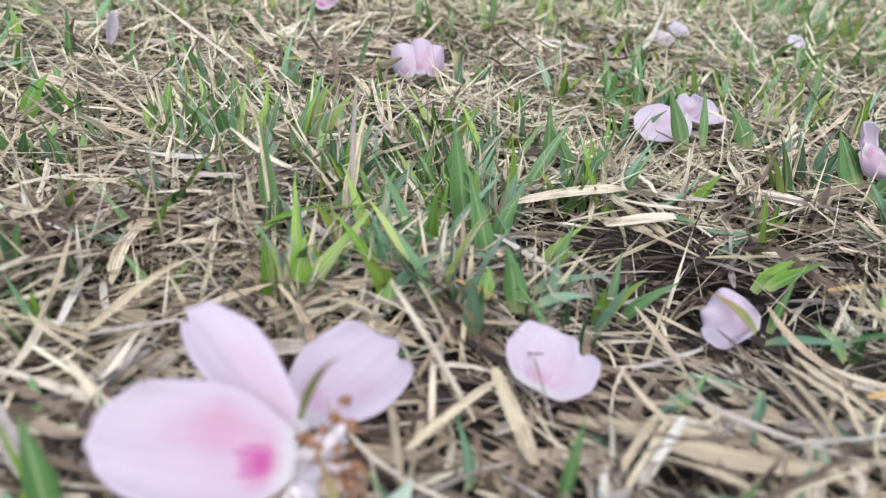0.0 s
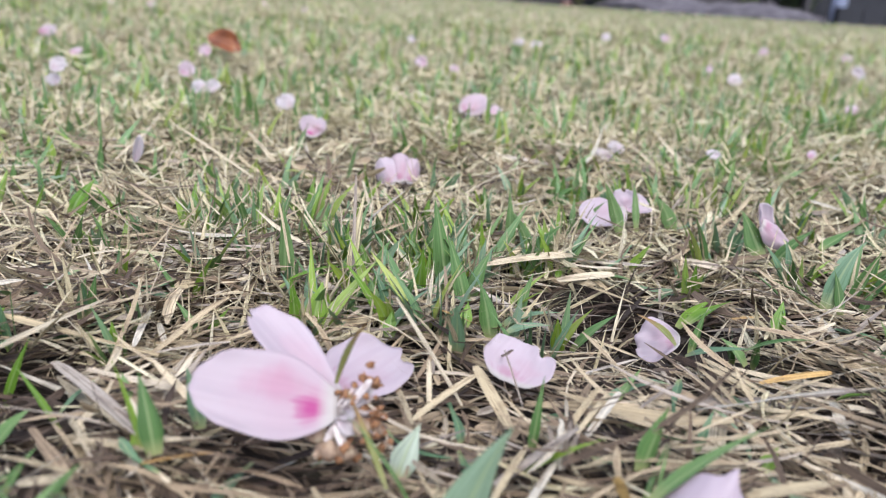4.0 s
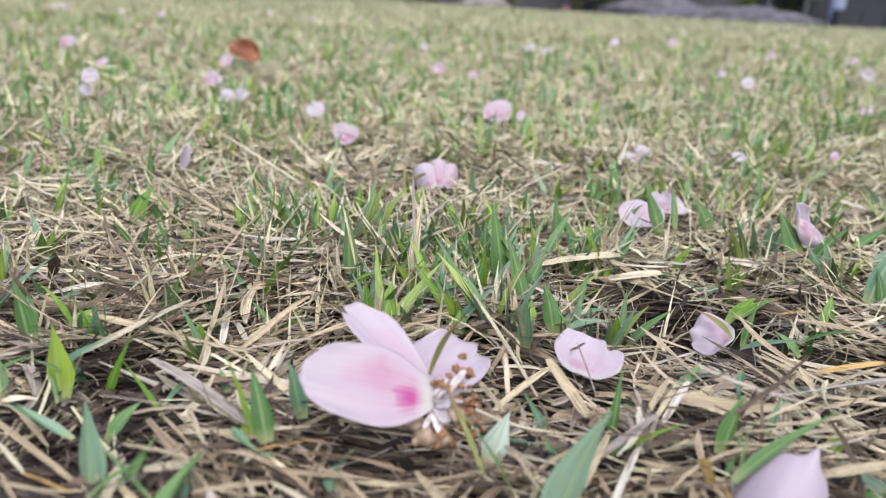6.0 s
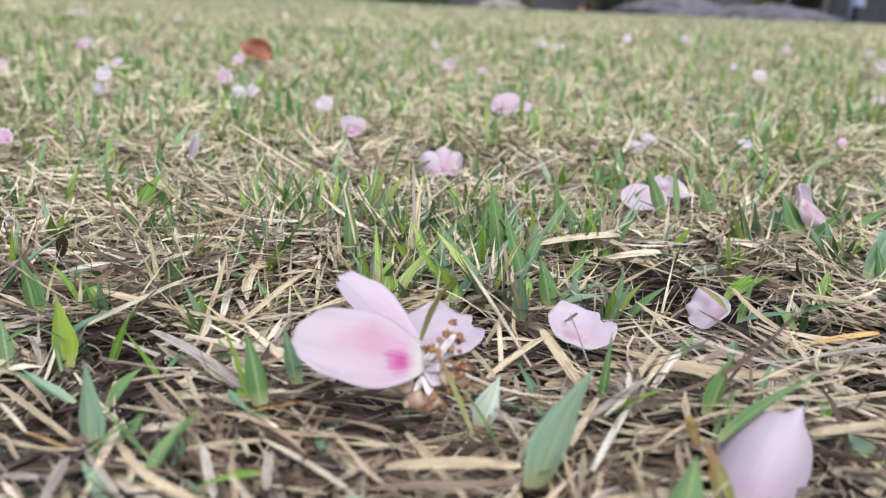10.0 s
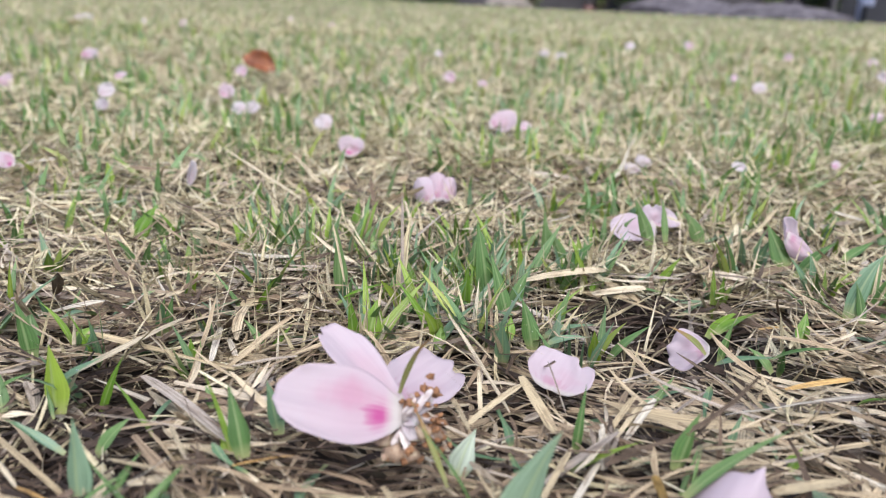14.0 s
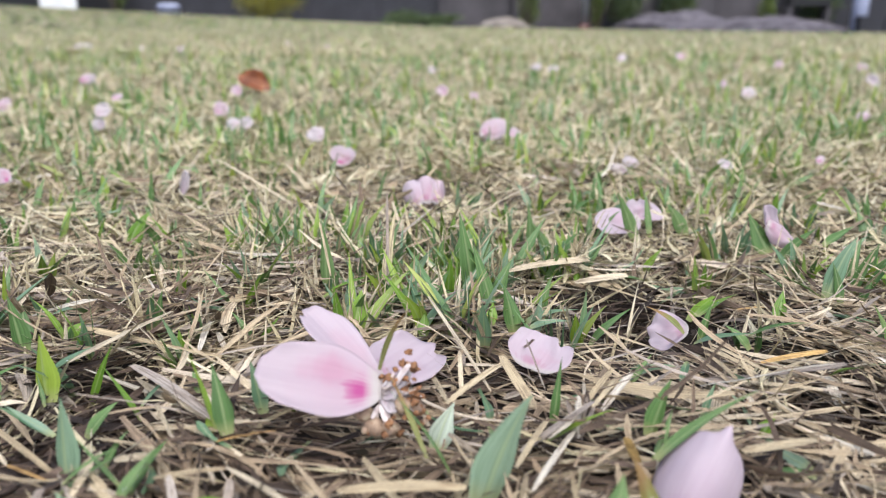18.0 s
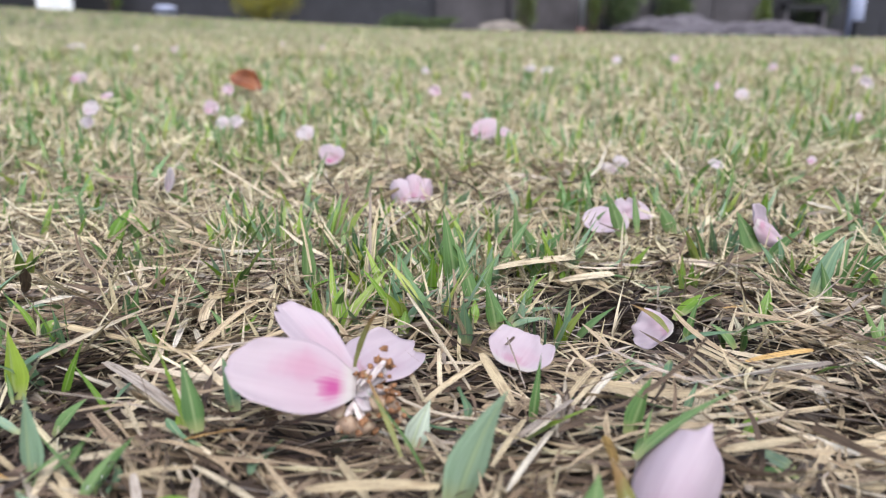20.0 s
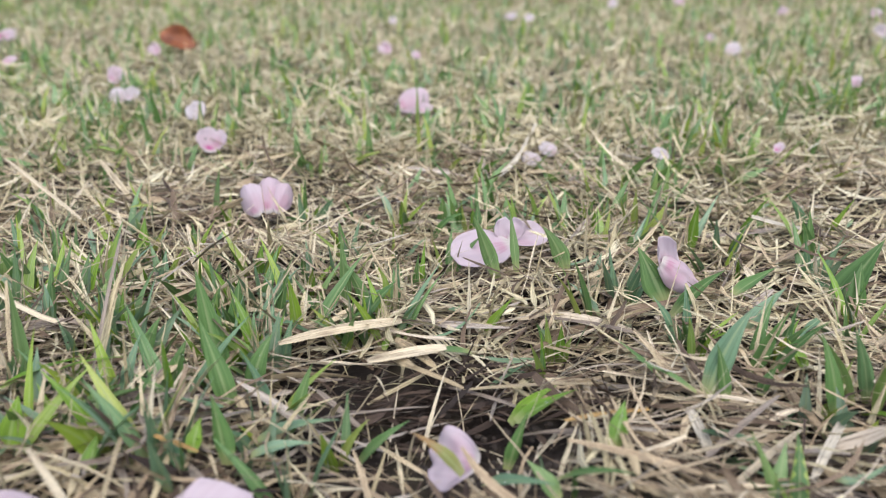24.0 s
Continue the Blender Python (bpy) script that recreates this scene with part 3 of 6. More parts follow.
def blade(parent, base, tip, width, material):
    width = width * 1.18 if width > 1.5 else width
    bow, sag = random.uniform(-0.02, 0.16), random.uniform(0, 0.2)
    ob = under("blade", grown("blade", base, tip, width, material, "blade", bow, KEEL, 11, sag, random.uniform(-0.35, 0.35)), parent)
    if width > 1.4 and random.random() < 0.3:
        for u in (random.uniform(0.25, 0.45), random.uniform(0.5, 0.7)):
            a, b = Vector(base), Vector(tip)
            d = b - a
            mid = (a + b) / 2 + Vector((0, 0, bow * d.length)) - Vector((d.x, d.y, 0)) * sag
            at = a * (1 - u) ** 2 + mid * 2 * u * (1 - u) + b * u * u
            dew = bead("dew_drop", at + Vector((random.uniform(-0.2, 0.2) * width * 0.001, -0.0002, 0.0001)), random.uniform(0.00018, 0.00032), DEW, 0.85, 0.0, ob)
            dew["label"] = "clear dew drop"
    return ob


def fallen_straw(a, b, width, material):
    me = grown("dry_straw", a, b, width, material, "straw", random.uniform(0.0, 0.06), RIBBON if width > 1 else ROUND, 8, 0.0, random.uniform(-0.5, 0.5))
    tone = {"aged_straw": "pale beige", "weathered_straw": "weathered grey", "bleached_straw": "bleached white", "rusty_straw": "rusty orange"}[material.name]
    how = "broad flat" if width > 2 else "thin"
    return tagged(new("dry_straw", me), f"{how} {tone} dry grass straw lying on the thatch", "straw", "loose straws on the thatch")


def petal_mesh(base, tip, normal, width, material, cup=0.2, fold=0.0, curl=0.0, notch=0.1, ripple=0.04, rows=22, cols=18, foot=0.12, notch_at=0.12, broad=0.52):
    """A thin petal, narrow at its foot and notched at its tip. cup: how far its rim rises towards the normal (minus: it arches);
    fold: a crease along the middle; curl: how far the tip bends towards the normal; broad: how far from its foot it is broadest."""
    a, b = Vector(base), Vector(tip)
    along = b - a
    size = along.length
    along.normalize()
    n = Vector(normal)
    n = (n - along * n.dot(along)).normalized()
    side = along.cross(n)
    wide = width * 0.001
    seed = random.uniform(0, 50)
    front, back, uvs = [], [], []
    for i in range(rows + 1):
        u = i / rows
        prof = foot + (1 - foot) * math.sin(math.pi / 2 * min(1, u / broad)) ** 0.8
        if u > broad:
            prof *= 1 - 0.14 * ((u - broad) / (1 - broad)) ** 2
        for j in range(cols + 1):
            v = 2 * j / cols - 1
            top = math.sqrt(max(0.0, 1 - (0.88 * v) ** 2)) * 0.42 + 0.58 - notch * math.exp(-((v - notch_at) / 0.14) ** 2)
            rag = 1 + 0.025 * noise.noise((v * 3 + seed, 0, seed))
            p = a + along * size * u * (1 + (top * rag - 1) * u) + side * wide / 2 * v * prof
            q = v * prof
            lift = cup * wide * (q * q + 0.8 * (u - 0.45) ** 2 * (1 if cup > 0 else 1.2)) + fold * wide * abs(q) + curl * size * u**3
            lift += ripple * wide * noise.noise((u * 2.5 + seed, v * 2.2, seed)) * (0.3 + u)
            lift += 0.0015 * wide * math.sin(v * 14 + 2 * noise.noise((u * 2, v, seed)))
            front.append(p + n * (lift + 0.00007))
            back.append(p + n * (lift - 0.00007))
            uvs.append((u, j / cols))
    w, count = cols + 1, len(front)
    faces = [(r * w + c, r * w + c + 1, (r + 1) * w + c + 1, (r + 1) * w + c) for r in range(rows) for c in range(cols)]
    rim = [c for c in range(w)] + [r * w + cols for r in range(1, rows + 1)] + [rows * w + c for c in range(cols - 1, -1, -1)] + [r * w for r in range(rows - 1, 0, -1)]
    both = [f[::-1] for f in faces] + [tuple(k + count for k in f) for f in faces]
    both += [(rim[k], rim[(k + 1) % len(rim)], rim[(k + 1) % len(rim)] + count, rim[k] + count) for k in range(len(rim))]
    me = bpy.data.meshes.new("petal")
    me.from_pydata([tuple(p) for p in front + back], [], both)
    layer = me.uv_layers.new(name="UVMap")
    for loop in me.loops:
        layer.data[loop.index].uv = uvs[loop.vertex_index % count]
    me.polygons.foreach_set("use_smooth", np.ones(len(me.polygons), bool))
    me.materials.append(material)
    return me


def petal(base, tip, normal, width, label, material=PALE_PETAL, **shape):
    """A single fallen petal."""
    return tagged(new("petal", petal_mesh(base, tip, normal, width, material, **shape)), label, "petal", "fallen petals on the lawn")


def bead(name, at, size, material, squash=1.0, rough=0.15, parent=None):
    """A small lumpy bead."""
    bm = bmesh.new()
    bmesh.ops.create_icosphere(bm, subdivisions=2, radius=size)
    for v in bm.verts:
        v.co *= 1 + rough * noise.noise(v.co / size * 1.3 + Vector(at) * 999)
        v.co.z *= squash
        v.co += Vector(at)
    for f in bm.faces:
        f.smooth = True
    me = bpy.data.meshes.new(name)
    bm.to_mesh(me)
    bm.free()
    me.materials.append(material)
    return under(name, me, parent)


# ---- the fallen blossom in the thatch ----
blossom = thing("fallen_blossom", (-0.0085, 0.0590, 0.002), "withering pink cherry blossom with three petals lying on straw", "blossom")
under("petal", petal_mesh((-0.0077, 0.0579, 0.0098), (-0.0252, 0.0553, 0.0142), (0.24, -0.52, 0.82), 11.8, PETAL, cup=0.07, notch=0.0, ripple=0.05, foot=0.28, broad=0.46), blossom, "broad pale petal with a deep pink foot")
under("petal", petal_mesh((-0.0082, 0.0606, 0.0092), (-0.0206, 0.0700, 0.0178), (0.45, -0.42, 0.8), 7.6, WHITE_PINK_PETAL, cup=0.05, fold=0.12, notch=0.07, notch_at=-0.35, foot=0.36, broad=0.8), blossom, "narrow creased upright petal")
under("petal", petal_mesh((-0.0096, 0.0668, 0.0066), (-0.0004, 0.0818, 0.0060), (0.12, -0.38, 0.9), 11.8, WHITE_PINK_PETAL, cup=0.14, notch=0.1, notch_at=0.35, ripple=0.08, foot=0.3), blossom, "flatter petal behind")
for at, size in (((-0.0102, 0.0570, 0.0066), 0.0015), ((-0.0086, 0.0562, 0.0050), 0.0016), ((-0.0063, 0.0560, 0.0048), 0.0014), ((-0.0046, 0.0568, 0.0080), 0.0013), ((-0.0027, 0.0580, 0.0070), 0.0014)):
    bead("calyx", at, size, CALYX, 0.9, 0.5, blossom)
HEART = Vector((-0.0074, 0.0579, 0.0092))
for at, reach, n in (((-0.0036, 0.0598, 0.0132), 0.0011, 11), ((-0.0070, 0.0598, 0.0108), 0.0007, 5), ((-0.0041, 0.0595, 0.0101), 0.0009, 8), ((-0.0087, 0.0553, 0.0050), 0.001, 9), ((-0.0062, 0.0553, 0.0050), 0.0011, 10), ((-0.0028, 0.0578, 0.0090), 0.001, 8), ((-0.0026, 0.0572, 0.0066), 0.0011, 9)):
    at = Vector(at)
    stalk = under("filament", grown("filament", HEART, at, random.uniform(0.45, 0.8), FILAMENT, "straw", random.uniform(-0.05, 0.15), ROUND, 6), blossom, "whitish filament")
    for k in range(n):
        bead("anther", at + Vector((random.gauss(0, 1), random.gauss(0, 1), random.gauss(0, 1))) * reach * 0.6, random.uniform(0.00028, 0.0006), ANTHER, random.uniform(0.6, 1.2), 1.1, stalk)
for k in range(12):
    a, up = random.uniform(-0.9, 1.2), random.uniform(-0.5, 0.8)
    end = HEART + Vector((math.cos(a) * math.cos(up), 0.5 * math.sin(a) * math.cos(up) - 0.12, math.sin(up))) * random.uniform(0.0025, 0.006)
    stalk = under("filament", grown("filament", HEART + Vector((random.gauss(0, 0.0005), 0, random.gauss(0, 0.0006))), end, random.uniform(0.3, 0.6), FILAMENT, "straw", random.uniform(-0.1, 0.2), ROUND, 5), blossom)
    bead("anther", end, random.uniform(0.0003, 0.0005), ANTHER, 0.8, 0.7, stalk)
for a, b, w in (((-0.0062, 0.0575, 0.0094), (-0.0034, 0.0586, 0.0136), 1.5), (HEART, (-0.0062, 0.0575, 0.0092), 1.6), ((-0.0078, 0.0565, 0.0082), (-0.0089, 0.0553, 0.0066), 0.8), ((-0.0078, 0.0563, 0.0082), (-0.0068, 0.0551, 0.0060), 0.8), ((-0.0060, 0.0570, 0.0088), (-0.0028, 0.0580, 0.0096), 0.9)):
    under("sepal", grown("sepal", a, b, w, FILAMENT, "straw", 0.12, RIBBON, 7, 0.1, random.uniform(-0.5, 0.5)), blossom, "withered whitish sepal")
for k in range(12):
    at = Vector((-0.0035, 0.0582, 0.0072)) + Vector((random.gauss(0, 0.0014), random.gauss(0, 0.0012), random.gauss(0, 0.0018)))
    bead("anther", at, random.uniform(0.0003, 0.0007), random.choice((ANTHER, CALYX)), random.uniform(0.6, 1.2), 1.1, blossom)
for tip, w in (((-0.0050, 0.0572, 0.0098), 2.6), ((-0.0032, 0.0590, 0.0125), 2.2), ((-0.0056, 0.0556, 0.0072), 2.2), ((-0.0026, 0.0576, 0.0078), 1.8)):
    under("petal", petal_mesh(HEART, tip, (0.1, -0.5, 0.85), w, WHITE_PETAL, cup=0.08, ripple=0.3, rows=10, cols=8, foot=0.6), blossom, "withered scrap of a whitish petal")
bead("bud_scale", (-0.0100, 0.0545, 0.0050), 0.0005, CALYX, 1.2, 0.4, blossom)

# ---- single petals, nearest first ----
petal((0.0304, 0.0378, 0.0010), (0.0374, 0.0436, 0.0108), (-0.25, -0.75, 0.6), 10.6, "pale pink petal arched like a shell on thatch", SHELL_PETAL, cup=-0.42, notch=-0.14, notch_at=0.1, foot=0.45, broad=0.45)
petal((0.0169, 0.0772, 0.0038), (0.0213, 0.0845, 0.0071), (-0.14, -0.6, 0.8), 11.6, "cupped pale pink petal with a notched tip on straw", WHITE_PINK_PETAL, cup=0.12, notch=0.2, notch_at=0.5, foot=0.5, ripple=0.06, broad=0.42)
petal((0.0500, 0.0946, 0.0042), (0.0432, 0.0982, 0.0014), (-0.22, -0.5, 0.84), 9.0, "pale petal leaning beside a dark hollow", WHITE_PINK_PETAL, cup=0.12, notch=0.03, notch_at=-0.2, ripple=0.14, foot=0.2, broad=0.66)
pair = thing("fallen_blossom", (0.0575, 0.1680, 0.004), "pale blossom remnant of three petals behind grass blades", "blossom")
under("petal", petal_mesh((0.0595, 0.1700, 0.0078), (0.0463, 0.1632, 0.0064), (-0.1, -0.52, 0.85), 11.0, WHITE_PINK_PETAL, cup=0.12, notch=0.02, broad=0.45), pair)
under("petal", petal_mesh((0.0588, 0.1708, 0.0080), (0.0678, 0.1752, 0.0078), (0.1, -0.5, 0.85), 7.5, WHITE_PINK_PETAL, cup=0.22, notch=0.2), pair)
under("petal", petal_mesh((0.0592, 0.1712, 0.0070), (0.0590, 0.1738, 0.0128), (0.1, -0.9, 0.2), 7.0, WHITE_PINK_PETAL, cup=0.2, notch=0.2, ripple=0.15, rows=12, cols=10), pair)
folded = thing("fallen_blossom", (0.0905, 0.1480, 0.003), "pink petals folded lengthwise, standing in grass", "blossom")
under("petal", petal_mesh((0.0898, 0.1488, 0.0070), (0.0866, 0.1518, 0.0158), (0.35, -0.75, 0.5), 5.0, WHITE_PINK_PETAL, cup=0.3, curl=0.12, notch=0.02, ripple=0.1, foot=0.5), folded)
under("petal", petal_mesh((0.0874, 0.1480, 0.0120), (0.0950, 0.1476, 0.0072), (-0.05, -0.75, 0.62), 6.2, PALE_PETAL, cup=-0.3, notch=0.05, ripple=0.1, foot=0.45), folded, "pink petal bent over the other")
broken = thing("fallen_blossom", (-0.0020, 0.1985, 0.0030), "pale pink half of a broken blossom in straw", "blossom")
under("petal", petal_mesh((-0.0042, 0.1968, 0.0052), (-0.0080, 0.2010, 0.0128), (-0.3, -0.6, 0.7), 7.6, WHITE_PINK_PETAL, cup=-0.32, notch=0.04), broken, "whitish petal")
under("petal", petal_mesh((-0.0016, 0.1970, 0.0062), (-0.0022, 0.2034, 0.0144), (0.0, -0.65, 0.75), 8.6, PALE_PETAL, cup=-0.42, notch=0.0), broken)
under("petal", petal_mesh((0.0008, 0.1974, 0.0058), (0.0026, 0.2024, 0.0128), (0.35, -0.6, 0.7), 6.0, PALE_PETAL, cup=-0.3, notch=0.0), broken)
petal((0.0232, 0.3280, 0.0100), (0.0360, 0.3310, 0.0165), (-0.15, -0.85, 0.5), 11.5, "smooth pale pink petal standing on edge", cup=-0.15, notch=0.0)
petal((-0.0375, 0.2660, 0.0055), (-0.0362, 0.2720, 0.0128), (0.1, -0.7, 0.7), 10.5, "pink petal with a deep pink foot", PETAL, cup=0.2, notch=0.12)


def far_petal(x, y, z, wide, high, label, material=PALE_PETAL):
    """A petal farther off: how wide and high it shows, in millimetres."""
    s = random.choice((-1, 1))
    material = WHITE_PETAL if "white" in label else material
    wide, high = wide * 0.88, high * 0.88
    w, h = wide * 0.001, high * 0.001
    return petal((x - s * w * 0.45, y, z - h * 0.25), (x + s * w * 0.5, y + 0.003, z + h * 0.3), (random.uniform(-0.2, 0.2), -0.85, 0.5), max(high * 1.05, wide * 0.6), label, material, cup=random.uniform(-0.25, 0.3), notch=random.uniform(0, 0.25), ripple=0.14, rows=12, cols=10)


far_petal(-0.0522, 0.2994, 0.0140, 8, 9, "small white-pink petal in the grass")
far_petal(-0.0990, 0.3401, 0.0132, 8, 8, "white petal, one of two side by side")
far_petal(-0.0925, 0.3395, 0.0132, 7, 7, "white petal, one of two side by side")
far_petal(-0.1150, 0.3779, 0.0160, 8, 10, "pale petal upright in the grass")
far_petal(-0.1274, 0.4641, 0.0196, 8, 8, "pink petal beside a brown leaf")
far_petal(-0.1665, 0.3410, 0.0130, 8, 7, "white petal lying under another")
far_petal(-0.1635, 0.3400, 0.0195, 8, 9, "white petal resting on another")
far_petal(-0.4888, 1.0603, 0.0295, 34, 10, "cluster of white petals far off")
far_petal(-0.3834, 1.0061, 0.0283, 15, 10, "faint white petal far off")
far_petal(-0.3149, 0.9469, 0.0293, 16, 12, "pink petal far off in the lawn")
far_petal(-0.2605, 0.5471, 0.0210, 16, 7, "salmon pink petal lying flat", PETAL)
far_petal(-0.1450, 0.2108, 0.0117, 9, 6, "pink petal under dry straw", PETAL)
far_petal(-0.2418, 0.3942, 0.0172, 9, 8, "pale pink petal in the grass")
far_petal(-0.1861, 0.4147, 0.0196, 8, 4, "flat pale petal in the grass")
petal((-0.0814, 0.2005, 0.0075), (-0.0798, 0.2012, 0.0160), (0.5, -0.8, 0.2), 3.0, "narrow folded whitish petal among blades", WHITE_PETAL, cup=0.5, notch=0.0, ripple=0.1, rows=12, cols=10)
far_petal(-0.1459, 1.0672, 0.0302, 12, 9, "small pink petal far off")
far_petal(0.0002, 0.6290, 0.0243, 7, 6, "small white petal far off")
far_petal(0.0069, 0.4703, 0.0194, 9, 8, "pale pink petal in dry grass")
far_petal(0.0265, 0.4393, 0.0192, 6, 5, "faint pink petal in dry grass")
far_petal(0.0946, 0.6701, 0.0253, 13, 7, "white petal lying flat far off")
far_petal(0.1079, 0.6566, 0.0242, 12, 7, "white petal lying flat beside another")
far_petal(0.1006, 1.0016, 0.0309, 12, 10, "tiny white petal far off")
far_petal(0.0362, 0.2934, 0.0155, 5, 5, "tiny pale petal beside a larger one")
far_petal(0.0775, 0.2490, 0.0105, 7, 5, "white petal half hidden by straw")
far_petal(0.0718, 0.2430, 0.0085, 8, 5, "white rounded petal lying in straw")
far_petal(0.2118, 0.4727, 0.0189, 11, 9, "white rounded petal on the lawn")
far_petal(0.2849, 0.8529, 0.0283, 13, 10, "faint petal far off")
far_petal(0.2023, 0.7916, 0.0288, 12, 9, "faint white petal far off")
far_petal(0.3354, 0.7112, 0.0259, 11, 8, "faint pale petal far off")
far_petal(0.4101, 0.6972, 0.0251, 11, 9, "pale pink petal far off")
far_petal(0.3394, 0.5511, 0.0210, 13, 11, "white petal on the lawn")
far_petal(0.2280, 0.3589, 0.0166, 10, 4, "whitish pink petal lying flat on straw")
far_petal(0.1480, 0.2419, 0.0126, 5, 3.5, "small reddish pink petal scrap", PETAL)
far_petal(0.1110, 0.2400, 0.0110, 6, 4, "white petal scrap among blades")
far_petal(0.2145, 0.5254, 0.0203, 7, 6, "faint pink petal in straw")
far_petal(-0.2493, 1.3270, 0.0306, 12, 9, "tiny pink petal far off")


# ---- the brown leaf ----
def curled_leaf():
    me = petal_mesh((-0.1095, 0.4835, 0.0190), (-0.1300, 0.4850, 0.0285), (0.0, -0.75, 0.6), 15.0, DEAD_LEAF, cup=0.35, curl=-0.12, notch=-0.05, ripple=0.1)
    return tagged(new("dead_leaf", me), "curled reddish-brown dead leaf standing in the lawn", "leaf")


curled_leaf()

# ---- grass blades and straws near the blossom ----
t = tuft((-0.0627, 0.0691, 0.0032), "tuft of 3 green and yellow-green grass blades in dry thatch")
blade(t, (-0.0622, 0.0683, 0.0024), (-0.0636, 0.0713, 0.0131), 4.4, LIME_BLADE)
blade(t, (-0.0639, 0.0717, 0.0049), (-0.0566, 0.0747, 0.0095), 3.0, BLUE_BLADE)
blade(t, (-0.0621, 0.0672, 0.0023), (-0.0643, 0.0702, 0.0067), 0.7, GREEN_BLADE)
t = tuft((-0.0700, 0.0873, 0.0040), "tuft of 3 green and yellow-green grass blades in dry thatch")
blade(t, (-0.0728, 0.0823, 0.0044), (-0.0759, 0.0853, 0.0147), 3.4, GREEN_BLADE)
blade(t, (-0.0681, 0.0896, 0.0038), (-0.0662, 0.0926, 0.0067), 3.6, LIME_BLADE)
blade(t, (-0.0691, 0.0901, 0.0039), (-0.0758, 0.0931, 0.0111), 1.4, LIME_BLADE)
t = tuft((-0.0868, 0.0979, 0.0021), "lone bluish-green grass blade rooted in the dry thatch")
blade(t, (-0.0868, 0.0979, 0.0021), (-0.0755, 0.1009, 0.0134), 5.0, BLUE_BLADE)
t = tuft((-0.0702, 0.1015, 0.0049), "lone bluish-green grass blade rooted in the dry thatch")
blade(t, (-0.0702, 0.1015, 0.0049), (-0.0710, 0.0900, 0.0091), 2.5, BLUE_BLADE)
t = tuft((-0.0489, 0.0454, 0.0024), "tuft of 2 green and bluish-green grass blades in dry thatch")
blade(t, (-0.0494, 0.0469, 0.0015), (-0.0503, 0.0499, 0.0130), 3.7, BLUE_BLADE)
blade(t, (-0.0485, 0.0438, 0.0032), (-0.0417, 0.0468, 0.0072), 1.2, GREEN_BLADE)
t = tuft((-0.0420, 0.0405, 0.0005), "tuft of 3 green and bluish-green grass blades in dry thatch")
blade(t, (-0.0426, 0.0373, 0.0001), (-0.0476, 0.0403, 0.0047), 2.4, BLUE_BLADE)
blade(t, (-0.0427, 0.0402, 0.0005), (-0.0373, 0.0432, 0.0050), 2.2, BLUE_BLADE)
blade(t, (-0.0406, 0.0441, 0.0008), (-0.0354, 0.0471, 0.0081), 2.1, GREEN_BLADE)
t = tuft((-0.0535, 0.0575, 0.0024), "tuft of 2 green and bluish-green grass blades in dry thatch")
blade(t, (-0.0551, 0.0559, 0.0035), (-0.0636, 0.0589, 0.0071), 1.3, BLUE_BLADE)
blade(t, (-0.0520, 0.0591, 0.0012), (-0.0480, 0.0621, 0.0059), 2.4, GREEN_BLADE)
t = tuft((-0.0467, 0.0664, 0.0012), "tuft of 2 yellow-green and bluish-green grass blades in dry thatch")
blade(t, (-0.0459, 0.0646, 0.0012), (-0.0527, 0.0676, 0.0098), 1.2, LIME_BLADE)
blade(t, (-0.0475, 0.0683, 0.0011), (-0.0425, 0.0713, 0.0059), 1.7, BLUE_BLADE)
t = tuft((-0.0296, 0.0558, 0.0048), "tuft of 4 green and yellow-green grass blades in dry thatch")
blade(t, (-0.0293, 0.0535, 0.0050), (-0.0317, 0.0565, 0.0148), 2.5, GREEN_BLADE)
blade(t, (-0.0313, 0.0548, 0.0048), (-0.0354, 0.0578, 0.0160), 1.0, LIME_BLADE)
blade(t, (-0.0257, 0.0601, 0.0048), (-0.0279, 0.0631, 0.0122), 2.3, BLUE_BLADE)
blade(t, (-0.0319, 0.0548, 0.0046), (-0.0335, 0.0578, 0.0057), 1.3, LIME_BLADE)
t = tuft((-0.0351, 0.0969, 0.0002), "tuft of 2 green and yellow-green grass blades in dry thatch")
blade(t, (-0.0344, 0.0969, 0.0002), (-0.0307, 0.0999, 0.0051), 1.6, LIME_BLADE)
blade(t, (-0.0357, 0.0970, 0.0001), (-0.0404, 0.1000, 0.0060), 1.6, GREEN_BLADE)
t = tuft((-0.0378, 0.0688, 0.0039), "lone green grass blade rooted in the dry thatch")
blade(t, (-0.0378, 0.0688, 0.0039), (-0.0397, 0.0718, 0.0064), 1.5, GREEN_BLADE)
t = tuft((-0.0265, 0.0397, 0.0037), "lone yellow-green grass blade rooted in the dry thatch")
blade(t, (-0.0265, 0.0397, 0.0037), (-0.0333, 0.0360, 0.0044), 1.4, LIME_BLADE)
t = tuft((-0.0650, 0.0457, -0.0001), "tuft of 2 yellow-green and bluish-green grass blades in dry thatch")
blade(t, (-0.0671, 0.0490, -0.0011), (-0.0659, 0.0520, 0.0016), 2.4, LIME_BLADE)
blade(t, (-0.0629, 0.0425, 0.0009), (-0.0585, 0.0455, 0.0032), 1.3, BLUE_BLADE)
t = tuft((-0.0589, 0.0367, -0.0009), "tuft of 2 yellow-green and bluish-green grass blades in dry thatch")
blade(t, (-0.0609, 0.0364, -0.0007), (-0.0611, 0.0394, 0.0039), 1.8, BLUE_BLADE)
blade(t, (-0.0568, 0.0370, -0.0011), (-0.0537, 0.0400, 0.0007), 2.8, LIME_BLADE)
t = tuft((-0.0744, 0.0678, 0.0023), "tuft of 2 green grass blades in dry thatch")
